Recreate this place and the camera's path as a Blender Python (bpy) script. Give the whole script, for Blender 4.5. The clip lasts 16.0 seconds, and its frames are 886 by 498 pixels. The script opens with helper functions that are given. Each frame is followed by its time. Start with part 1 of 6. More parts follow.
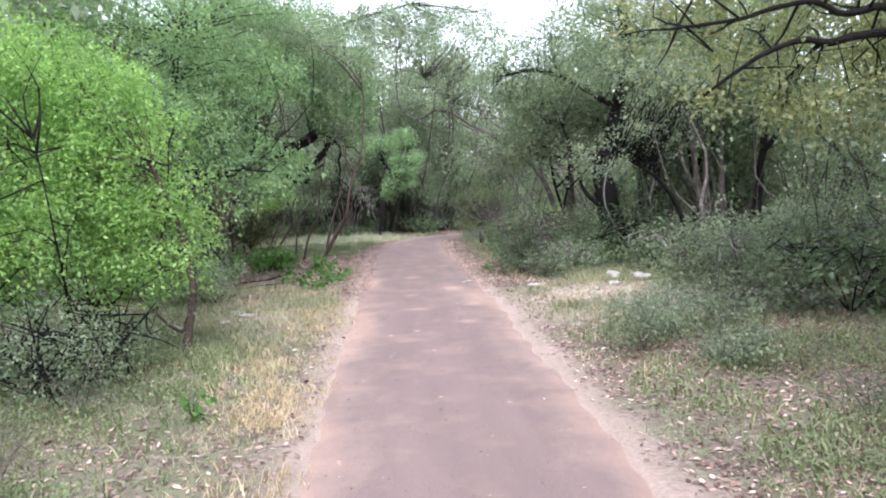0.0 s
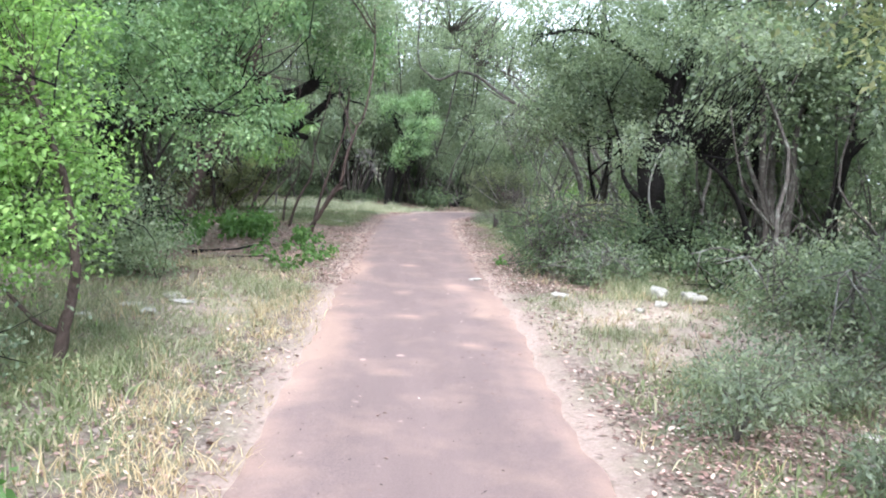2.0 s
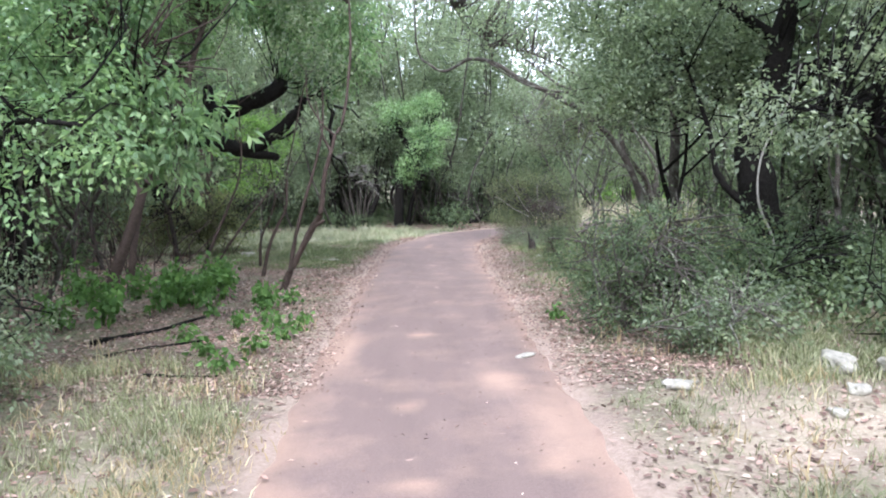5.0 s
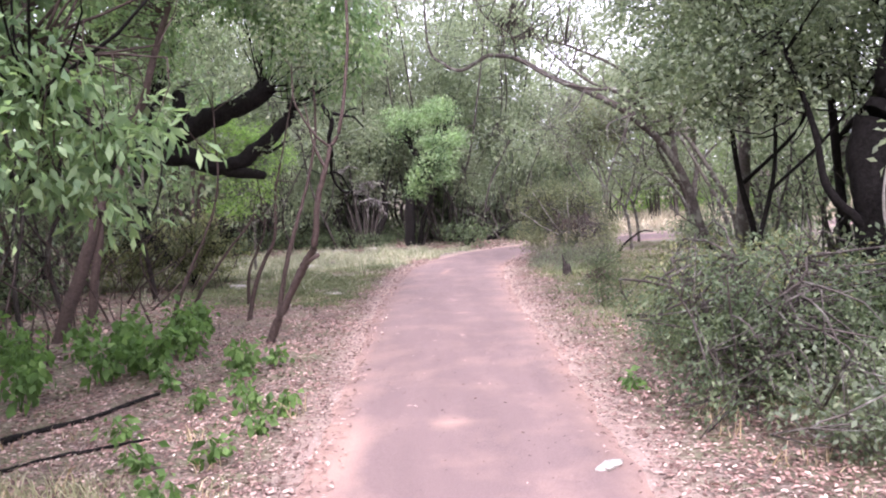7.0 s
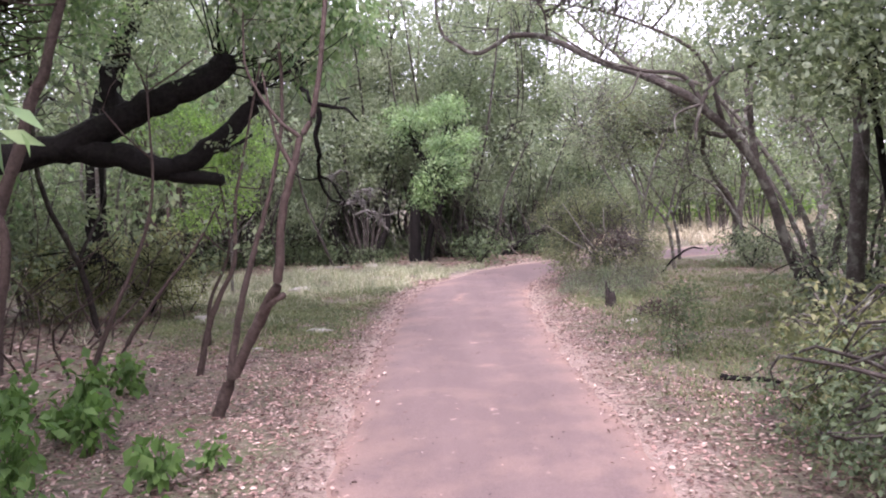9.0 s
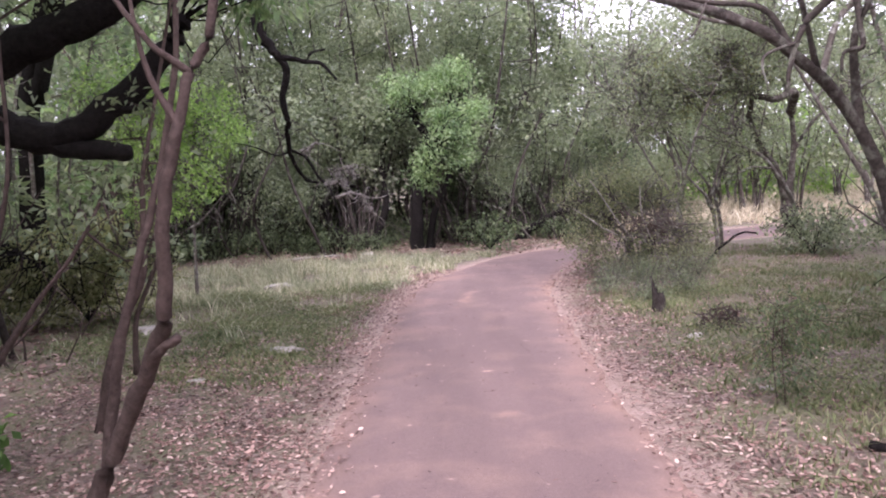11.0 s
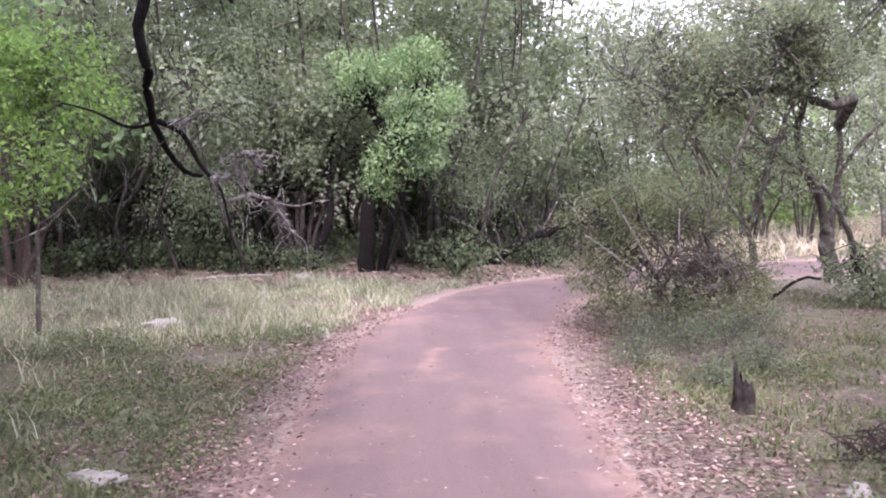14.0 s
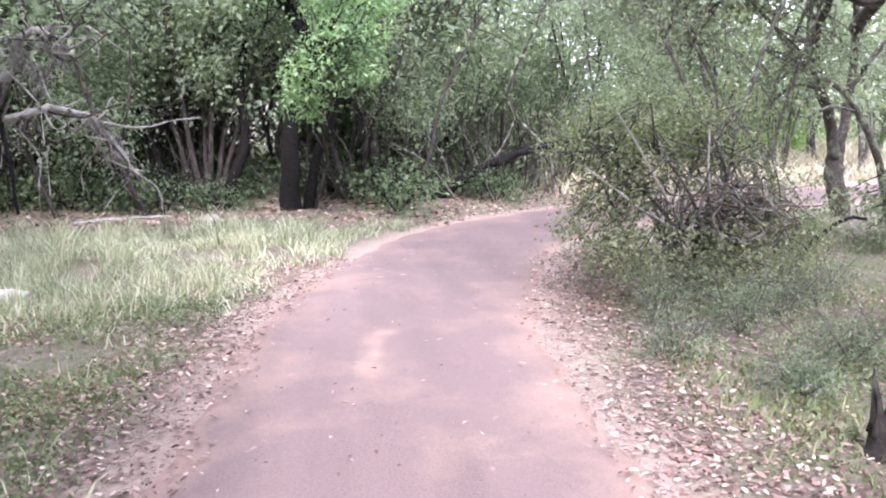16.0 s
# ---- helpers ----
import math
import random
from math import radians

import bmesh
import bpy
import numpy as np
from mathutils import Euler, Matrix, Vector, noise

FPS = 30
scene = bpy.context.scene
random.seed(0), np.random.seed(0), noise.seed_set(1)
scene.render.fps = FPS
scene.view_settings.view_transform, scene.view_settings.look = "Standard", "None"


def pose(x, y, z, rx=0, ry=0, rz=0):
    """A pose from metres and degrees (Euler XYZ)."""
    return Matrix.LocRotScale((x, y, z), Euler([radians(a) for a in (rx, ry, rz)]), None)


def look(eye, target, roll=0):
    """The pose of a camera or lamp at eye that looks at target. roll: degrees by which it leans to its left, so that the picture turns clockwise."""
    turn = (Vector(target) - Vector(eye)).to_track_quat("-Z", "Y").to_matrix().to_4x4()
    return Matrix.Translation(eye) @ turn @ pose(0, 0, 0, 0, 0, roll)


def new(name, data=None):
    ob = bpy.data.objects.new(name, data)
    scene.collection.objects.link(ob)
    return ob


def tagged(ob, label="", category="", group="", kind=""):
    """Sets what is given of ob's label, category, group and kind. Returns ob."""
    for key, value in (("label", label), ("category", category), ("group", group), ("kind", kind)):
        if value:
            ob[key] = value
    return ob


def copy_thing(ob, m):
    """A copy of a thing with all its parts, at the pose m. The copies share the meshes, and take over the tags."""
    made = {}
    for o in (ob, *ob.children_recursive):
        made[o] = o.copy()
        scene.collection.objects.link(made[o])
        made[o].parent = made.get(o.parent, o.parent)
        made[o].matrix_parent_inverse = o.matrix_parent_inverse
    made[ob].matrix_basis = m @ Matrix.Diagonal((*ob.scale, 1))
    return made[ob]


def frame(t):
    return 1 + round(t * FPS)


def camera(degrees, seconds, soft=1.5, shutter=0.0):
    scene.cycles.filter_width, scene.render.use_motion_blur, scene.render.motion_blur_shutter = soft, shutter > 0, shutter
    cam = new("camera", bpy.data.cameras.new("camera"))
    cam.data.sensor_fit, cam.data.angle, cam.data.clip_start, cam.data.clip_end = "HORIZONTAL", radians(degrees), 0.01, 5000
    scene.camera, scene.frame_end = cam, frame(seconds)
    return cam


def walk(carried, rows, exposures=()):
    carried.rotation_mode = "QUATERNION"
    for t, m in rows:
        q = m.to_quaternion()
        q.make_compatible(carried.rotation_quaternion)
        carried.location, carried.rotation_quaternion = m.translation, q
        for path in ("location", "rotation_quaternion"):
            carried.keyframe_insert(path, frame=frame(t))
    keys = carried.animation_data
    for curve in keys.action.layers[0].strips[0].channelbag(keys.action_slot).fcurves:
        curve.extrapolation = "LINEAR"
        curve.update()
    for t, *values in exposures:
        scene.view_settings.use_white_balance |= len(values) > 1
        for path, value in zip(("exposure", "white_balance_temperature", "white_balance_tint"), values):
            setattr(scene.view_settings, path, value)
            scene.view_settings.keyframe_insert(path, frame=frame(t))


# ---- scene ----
cam = camera(58.0, 16.0, 2.0)
PATH = [
    (0, (-0.422, -3.265, 1.692), (-0.281, -1.277, 1.526), -2.5),
    (0.5, (-0.343, -2.63, 1.719), (-0.303, -0.64, 1.524), 0.8),
    (1, (-0.344, -1.931, 1.708), (-0.261, 0.034, 1.347), 0.7),
    (1.5, (-0.229, -1.32, 1.694), (-0.109, 0.663, 1.465), 1.2),
    (2, (-0.221, -0.682, 1.684), (-0.099, 1.3, 1.447), 3.6),
    (2.5, (-0.185, -0.052, 1.681), (-0.063, 1.934, 1.48), 0.9),
    (3, (-0.15, 0.563, 1.69), (-0.102, 2.549, 1.459), 1.9),
    (3.5, (-0.137, 1.268, 1.705), (-0.038, 3.246, 1.43), -0.5),
    (4, (-0.076, 1.965, 1.696), (-0.016, 3.939, 1.383), -0.6),
    (4.5, (-0.078, 2.671, 1.701), (-0.046, 4.651, 1.424), -2.0),
    (5, (0.003, 3.346, 1.662), (0.068, 5.334, 1.45), -1.5),
    (5.2, (0.02, 3.575, 1.695), (0.081, 5.568, 1.542), -0.5),
    (7.3, (-0.095, 5.97, 1.738), (-0.055, 7.959, 1.531), -3.0),
    (7.5, (-0.091, 6.269, 1.709), (-0.063, 8.254, 1.466), -2.5),
    (8, (-0.167, 6.935, 1.674), (-0.176, 8.927, 1.497), -1.9),
    (8.2, (-0.17, 7.192, 1.723), (-0.148, 9.185, 1.558), -3.8),
    (10.3, (-0.122, 9.614, 1.679), (-0.068, 11.605, 1.494), -0.6),
    (10.5, (-0.119, 9.853, 1.687), (-0.035, 11.839, 1.462), -1.9),
    (11, (-0.064, 10.398, 1.655), (-0.053, 12.386, 1.437), -3.4),
    (11.5, (-0.063, 10.945, 1.644), (-0.075, 12.933, 1.422), -1.5),
    (12, (-0.038, 11.517, 1.646), (0.124, 13.501, 1.456), -2.2),
    (12.5, (-0.018, 12.068, 1.626), (0.04, 14.056, 1.415), -0.0),
    (13, (-0.023, 12.647, 1.6), (0.17, 14.622, 1.347), -1.8),
    (13.5, (0.003, 13.207, 1.555), (0.163, 15.185, 1.307), -0.1),
    (14, (-0.045, 13.763, 1.52), (0.079, 15.75, 1.328), -0.3),
    (14.5, (-0.028, 14.29, 1.498), (0.044, 16.274, 1.259), -3.6),
    (15, (-0.055, 14.834, 1.455), (0.095, 16.786, 1.046), -1.9),
    (15.5, (-0.007, 15.437, 1.415), (0.258, 17.373, 0.989), -2.9),
    (16, (0.032, 16.002, 1.406), (0.312, 17.945, 1.029), -0.5),
]
EXPOSURE = [(0, 1.52, 5750, 13), (0.5, 1.74, 5750, 14), (1.5, 1.78, 5620, 8), (3.5, 1.78, 5580, 14), (5.2, 1.68, 5620, 10), (7.3, 1.97, 6000, 34), (8.2, 1.9, 6000, 34), (10.3, 1.47, 6100, 35), (13, 1.72, 5950, 38), (14.5, 1.84, 5850, 38), (16, 2.24, 5700, 24)]
walk(cam, [(t, look(eye, target, roll)) for t, eye, target, roll in PATH], EXPOSURE)
SKY, SUN = 0.10, 1.5

# ---- light ----
world = bpy.data.worlds.new("sky")
scene.world = world
world.use_nodes = True
wn, wl = world.node_tree.nodes, world.node_tree.links
sky = wn.new("ShaderNodeTexSky")
sky.sky_type, sky.sun_disc = "NISHITA", False
sky.sun_elevation, sky.sun_rotation = radians(47), radians(184)
sky.air_density, sky.dust_density, sky.ozone_density = 1.0, 6.0, 1.0
veil = wn.new("ShaderNodeMix")          # thin even cloud over the blue
veil.data_type = "RGBA"
veil.inputs[0].default_value = 0.75
veil.inputs[7].default_value = (12.0, 12.2, 12.6, 1)
wl.new(sky.outputs[0], veil.inputs[6])
wl.new(veil.outputs[2], wn["Background"].inputs[0])
wn["Background"].inputs[1].default_value = SKY
sun_data = bpy.data.lights.new("sun", "SUN")
sun_data.energy, sun_data.angle, sun_data.color = SUN, radians(14), (1.0, 0.95, 0.88)
sun = new("sun", sun_data)
sun.matrix_world = look((-2.0, -28.0, 30), (0, 0, 0))

# ---- materials ----


def nodes_of(name):
    m = bpy.data.materials.new(name)
    m.use_nodes = True
    nt = m.node_tree
    return m, nt.nodes, nt.links, nt.nodes["Principled BSDF"]


def noise_node(n, l, scale, detail=4.0, rough=0.6, coord="Object"):
    tc = n.new("ShaderNodeTexCoord")
    t = n.new("ShaderNodeTexNoise")
    t.inputs["Scale"].default_value, t.inputs["Detail"].default_value, t.inputs["Roughness"].default_value = scale, detail, rough
    l.new(tc.outputs[coord], t.inputs["Vector"])
    return t.outputs["Fac"]


def ramp(n, l, fac, stops):
    r = n.new("ShaderNodeValToRGB")
    e = r.color_ramp.elements
    while len(e) < len(stops):
        e.new(0.5)
    for el, (p, c) in zip(e, stops):
        el.position, el.color = p, (*c, 1) if len(c) == 3 else c
    l.new(fac, r.inputs[0])
    return r.outputs[0]


def mix(n, l, fac, a, b, mode="MIX"):
    m = n.new("ShaderNodeMix")
    m.data_type, m.blend_type = "RGBA", mode
    for sock, v in ((m.inputs[0], fac), (m.inputs[6], a), (m.inputs[7], b)):
        if isinstance(v, (int, float)):
            sock.default_value = v
        elif isinstance(v, tuple):
            sock.default_value = (*v, 1)
        else:
            l.new(v, sock)
    return m.outputs[2]


def bump(n, l, height, strength, dist, bsdf):
    b = n.new("ShaderNodeBump")
    b.inputs["Strength"].default_value, b.inputs["Distance"].default_value = strength, dist
    l.new(height, b.inputs["Height"])
    l.new(b.outputs[0], bsdf.inputs["Normal"])


def leaf_mat(name, lo, mid, hi, rough=0.5, through_light=0.5):
    """Leaves: each one its own tone, clump by clump variation, light coming through."""
    m, n, l, p = nodes_of(name)
    geo = n.new("ShaderNodeNewGeometry")
    both, wrap = n.new("ShaderNodeMath"), n.new("ShaderNodeMath")
    wrap.operation = "FRACT"
    l.new(geo.outputs["Random Per Island"], both.inputs[0])
    l.new(n.new("ShaderNodeObjectInfo").outputs["Random"], both.inputs[1])
    l.new(both.outputs[0], wrap.inputs[0])
    c = ramp(n, l, wrap.outputs[0], [(0.0, lo), (0.55, mid), (1.0, hi)])
    patch = noise_node(n, l, 1.6, 2.0)
    tone = ramp(n, l, patch, [(0.3, (0.72, 0.74, 0.74)), (0.7, (1.3, 1.25, 1.15))])
    c = mix(n, l, 1.0, c, tone, "MULTIPLY")
    tuft = ramp(n, l, noise_node(n, l, 7.0, 2.0), [(0.3, (0.72, 0.75, 0.75)), (0.7, (1.3, 1.27, 1.2))])
    c = mix(n, l, 1.0, c, tuft, "MULTIPLY")
    l.new(c, p.inputs["Base Color"])
    p.inputs["Roughness"].default_value = rough + 0.12
    p.inputs["Specular IOR Level"].default_value = 0.28
    tr = n.new("ShaderNodeBsdfTranslucent")
    l.new(mix(n, l, 1.0, c, (1.1, 1.2, 0.8), "MULTIPLY"), tr.inputs[0])
    ms = n.new("ShaderNodeMixShader")
    ms.inputs[0].default_value = through_light
    l.new(p.outputs[0], ms.inputs[1])
    l.new(tr.outputs[0], ms.inputs[2])
    l.new(ms.outputs[0], n["Material Output"].inputs[0])
    return m


def bark_mat(name, a, b, spots=None):
    m, n, l, p = nodes_of(name)
    f = noise_node(n, l, 26, 8, 0.7)
    c = ramp(n, l, f, [(0.3, a), (0.7, b)])
    if spots:
        c = mix(n, l, ramp(n, l, noise_node(n, l, 7, 5, 0.65), [(0.52, (0, 0, 0)), (0.64, (1, 1, 1))]), c, spots)
    l.new(c, p.inputs["Base Color"])
    p.inputs["Roughness"].default_value = 0.95
    p.inputs["Specular IOR Level"].default_value = 0.15
    bump(n, l, f, 0.9, 0.03, p)
    return m


def plain_mat(name, stops, scale=30, rough=0.9, bumpy=0.5, dist=0.01):
    m, n, l, p = nodes_of(name)
    f = noise_node(n, l, scale, 6, 0.65)
    c = ramp(n, l, f, stops)
    big = ramp(n, l, noise_node(n, l, scale * 0.13, 3), [(0.35, (0.75, 0.75, 0.75)), (0.7, (1.15, 1.15, 1.15))])
    l.new(mix(n, l, 1.0, c, big, "MULTIPLY"), p.inputs["Base Color"])
    p.inputs["Roughness"].default_value = rough
    bump(n, l, f, bumpy, dist, p)
    return m


def island_mat(name, stops, rough=0.8, through_light=0.0):
    """Loose small pieces (fallen leaves, blades), each with its own tone."""
    m, n, l, p = nodes_of(name)
    geo = n.new("ShaderNodeNewGeometry")
    c = ramp(n, l, geo.outputs["Random Per Island"], stops)
    patch = ramp(n, l, noise_node(n, l, 0.9, 3), [(0.3, (0.7, 0.72, 0.7)), (0.7, (1.2, 1.15, 1.1))])
    c = mix(n, l, 1.0, c, patch, "MULTIPLY")
    l.new(c, p.inputs["Base Color"])
    p.inputs["Roughness"].default_value = rough
    if through_light:
        tr = n.new("ShaderNodeBsdfTranslucent")
        l.new(c, tr.inputs[0])
        ms = n.new("ShaderNodeMixShader")
        ms.inputs[0].default_value = through_light
        l.new(p.outputs[0], ms.inputs[1])
        l.new(tr.outputs[0], ms.inputs[2])
        l.new(ms.outputs[0], n["Material Output"].inputs[0])
    return m


M_BRIGHT = leaf_mat("leaf_yellow_green", (0.19, 0.315, 0.105), (0.25, 0.40, 0.14), (0.34, 0.48, 0.20))
M_ELM = leaf_mat("leaf_fresh_green", (0.155, 0.245, 0.138), (0.205, 0.308, 0.175), (0.300, 0.403, 0.240))
M_OAK = leaf_mat("leaf_oak", (0.168, 0.212, 0.158), (0.212, 0.262, 0.194), (0.295, 0.345, 0.265), 0.45)
M_GREY = leaf_mat("leaf_grey_green", (0.185, 0.222, 0.175), (0.24, 0.28, 0.22), (0.34, 0.385, 0.305), 0.5)
M_OLIVE = leaf_mat("leaf_olive", (0.164, 0.184, 0.106), (0.227, 0.246, 0.145), (0.340, 0.335, 0.211), 0.5)
# deep green of some weeds and shrubs; thicket gloom is put in by this colour
M_DARK = leaf_mat("leaf_deep_green_shaded", (0.108, 0.145, 0.096), (0.145, 0.195, 0.127), (0.212, 0.265, 0.178), 0.5)
M_FRESH = leaf_mat("leaf_bright_bough", (0.175, 0.27, 0.15), (0.225, 0.335, 0.195), (0.33, 0.43, 0.28))
M_SAGE = leaf_mat("leaf_sage", (0.145, 0.168, 0.11), (0.20, 0.225, 0.155), (0.31, 0.33, 0.24), 0.5)
M_HERB = leaf_mat("leaf_herb", (0.095, 0.18, 0.06), (0.13, 0.235, 0.08), (0.19, 0.31, 0.12), 0.45)
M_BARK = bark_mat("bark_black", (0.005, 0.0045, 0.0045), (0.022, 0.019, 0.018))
# dark grey bark, with the thicket's inner shade put into its colour
M_BARK_THICK = bark_mat("bark_dark_grey_shaded", (0.025, 0.021, 0.02), (0.075, 0.064, 0.058), (0.11, 0.105, 0.09))
# bark_grey again, darkened so that shade sits in the colour
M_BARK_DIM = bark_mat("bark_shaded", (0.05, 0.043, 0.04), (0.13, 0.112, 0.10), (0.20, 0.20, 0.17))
M_BARK_BROWN = bark_mat("bark_brown", (0.055, 0.04, 0.036), (0.13, 0.097, 0.086))
M_BARK_GREY = bark_mat("bark_grey", (0.08, 0.07, 0.062), (0.20, 0.18, 0.16), (0.34, 0.35, 0.31))
M_LICHEN = bark_mat("lichen_bark", (0.22, 0.205, 0.185), (0.47, 0.45, 0.415))
M_ROCK = plain_mat("limestone", [(0.3, (0.24, 0.22, 0.195)), (0.6, (0.45, 0.42, 0.375))], 14, 0.9, 0.7, 0.02)
M_ROCK_PINK = plain_mat("red_stone", [(0.3, (0.33, 0.22, 0.17)), (0.6, (0.48, 0.35, 0.29))], 14, 0.9, 0.7, 0.02)
M_LITTER = island_mat("fallen_leaves", [(0.0, (0.06, 0.034, 0.027)), (0.3, (0.14, 0.083, 0.07)), (0.65, (0.28, 0.18, 0.157)), (0.9, (0.46, 0.325, 0.285)), (1.0, (0.64, 0.52, 0.46))], 0.85)
M_CHIP = island_mat("limestone_chips", [(0.0, (0.38, 0.33, 0.28)), (0.6, (0.55, 0.49, 0.43)), (1.0, (0.70, 0.65, 0.58))], 0.9)
M_DRY = island_mat("dry_grass", [(0.0, (0.34, 0.26, 0.15)), (0.6, (0.52, 0.42, 0.26)), (1.0, (0.66, 0.58, 0.41))], 0.7, 0.3)
M_GRASS = island_mat("green_grass", [(0.0, (0.17, 0.20, 0.10)), (0.6, (0.30, 0.32, 0.18)), (1.0, (0.52, 0.50, 0.35))], 0.6, 0.35)
M_MEADOW = island_mat("meadow_grass", [(0.0, (0.20, 0.25, 0.13)), (0.45, (0.39, 0.42, 0.27)), (0.8, (0.57, 0.57, 0.42)), (1.0, (0.74, 0.72, 0.58))], 0.6, 0.35)
M_FIELD = island_mat("field_grass", [(0.0, (0.44, 0.40, 0.29)), (1.0, (0.70, 0.64, 0.50))], 0.7, 0.3)
M_CLOVER = island_mat("low_weeds", [(0.0, (0.12, 0.155, 0.065)), (0.6, (0.19, 0.24, 0.11)), (0.88, (0.26, 0.28, 0.155)), (1.0, (0.37, 0.34, 0.22))], 0.6, 0.3)

# ---- the lie of the land ----
G_Y, G_Z = [-600, 14, 21, 27, 42, 600], [0, 0, -0.14, -0.30, -0.45, -0.45]
CENTRE = [(0.0, -60), (0.0, -25), (-0.06, -6), (0.02, 2), (0.10, 7), (0.15, 12), (0.22, 17), (0.36, 20), (0.66, 22), (1.30, 24),
          (2.15, 25.5), (3.6, 26.7), (5.8, 27.6), (9, 28.6), (16, 30.5), (40, 37)]


def smooth_line(pts, steps):
    """A curve through points (Catmull-Rom), with any number of columns."""
    p = np.array(pts, float)
    p = np.vstack([2 * p[0] - p[1], p, 2 * p[-1] - p[-2]])
    out = []
    for i in range(1, len(p) - 2):
        for u in np.arange(steps) / steps:
            a, b, c, d = p[i - 1:i + 3]
            out.append(0.5 * (2 * b + (c - a) * u + (2 * a - 5 * b + 4 * c - d) * u**2 + (3 * b - a - 3 * c + d) * u**3))
    out.append(p[-2])
    return np.array(out)


LINE = smooth_line(CENTRE, 16)
HALF = 1.0


def wobble(x, y, k=1.0):
    """A cheap smooth unevenness between -1 and 1."""
    x, y = np.asarray(x, float) * k, np.asarray(y, float) * k
    return (np.sin(1.3 * x + 0.7 * y + 1) + np.sin(-0.9 * x + 1.7 * y + 2.2) + np.sin(2.3 * x + 2.9 * y) * 0.6 + np.sin(4.1 * x - 3.3 * y) * 0.4) / 3.0


def off_path(x, y):
    """Distance from the path's middle line."""
    x, y = np.atleast_1d(np.asarray(x, float)), np.atleast_1d(np.asarray(y, float))
    best = np.full(x.shape, 1e9)
    for a, b in zip(LINE[:-1], LINE[1:]):
        ab = b - a
        u = np.clip(((x - a[0]) * ab[0] + (y - a[1]) * ab[1]) / (ab @ ab), 0, 1)
        best = np.minimum(best, (x - a[0] - u * ab[0]) ** 2 + (y - a[1] - u * ab[1]) ** 2)
    return np.sqrt(best)


def ground_z(x, y, d=None):
    x, y = np.atleast_1d(np.asarray(x, float)), np.atleast_1d(np.asarray(y, float))
    d = off_path(x, y) if d is None else d
    away = np.clip((d - 1.0) / 1.5, 0, 1)
    z = np.interp(y, G_Y, G_Z) + away * (0.045 * wobble(x, y, 1.3) + 0.02 * wobble(x, y, 5.0) + 0.03)
    return z - 0.05 * np.clip((1.0 - d) / 0.15, 0, 1) + 0.012 * np.clip((d - 0.9) / 0.2, 0, 1)


def gz(x, y):
    return float(ground_z(x, y)[0])


# ---- mesh helpers ----
rng = np.random.default_rng(7)


def mesh_np(name, verts, faces, material, smooth=False):
    me = bpy.data.meshes.new(name)
    v, f = np.asarray(verts, np.float32), np.asarray(faces, np.int32)
    me.vertices.add(len(v))
    me.vertices.foreach_set("co", v.ravel())
    me.loops.add(f.size)
    me.loops.foreach_set("vertex_index", f.ravel())
    me.polygons.add(len(f))
    me.polygons.foreach_set("loop_start", np.arange(len(f), dtype=np.int32) * f.shape[1])
    if smooth:
        me.polygons.foreach_set("use_smooth", np.ones(len(f), bool))
    me.materials.append(material)
    me.update(calc_edges=True)
    return me


def part(name, me, parent, label=""):
    ob = new(name, me)
    ob.parent = parent
    if label:
        ob["label"] = label
    return ob


def root(name, x, y, label, category, group="", z=None):
    ob = new(name)
    ob.location = (x, y, gz(x, y) if z is None else z)
    return tagged(ob, label, category, group)


def tube(pts, r0, r1, sides=8, steps=6, rough=0.06, rnd=None):
    """A bent, tapering, uneven limb through points. Returns vertices and quads."""
    rnd = rnd or rng
    line = smooth_line(pts, steps)
    k = len(line)
    if k > 4:
        shake = rnd.normal(size=(k, 3)) * min(0.13 * (r0 + r1), 0.02)
        line[1:-1] += (0.5 * shake[1:-1] + 0.25 * (shake[:-2] + shake[2:]))
    rad = np.linspace(0, 1, k)
    rad = (r0 + (r1 - r0) * rad**0.85) * (1 + rough * rnd.normal(size=k))
    t = np.gradient(line, axis=0)
    t /= np.linalg.norm(t, axis=1)[:, None] + 1e-9
    ref = np.where(np.abs(t[:, 2:3]) > 0.85, [[1.0, 0, 0]], [[0, 0, 1.0]])
    u = np.cross(t, ref)
    u /= np.linalg.norm(u, axis=1)[:, None] + 1e-9
    w = np.cross(t, u)
    a = np.arange(sides) * 2 * np.pi / sides
    lump = 1 + 1.3 * rough * rnd.normal(size=(k, sides, 1))
    ring = line[:, None] + rad[:, None, None] * lump * (np.cos(a)[None, :, None] * u[:, None] + np.sin(a)[None, :, None] * w[:, None])
    v = ring.reshape(-1, 3)
    i, j = np.meshgrid(np.arange(k - 1), np.arange(sides), indexing="ij")
    n = (j + 1) % sides
    f = np.stack([i * sides + j, i * sides + n, (i + 1) * sides + n, (i + 1) * sides + j], -1).reshape(-1, 4)
    v = np.vstack([v, line[:1] - t[:1] * rad[0] * 0.3, line[-1:] + t[-1:] * rad[-1] * 0.7])
    top = (k - 1) * sides
    caps = [[k * sides, (q + 1) % sides, q, q] for q in range(sides)] + [[k * sides + 1, top + q, top + (q + 1) % sides, top + (q + 1) % sides] for q in range(sides)]
    return v, f, caps, line


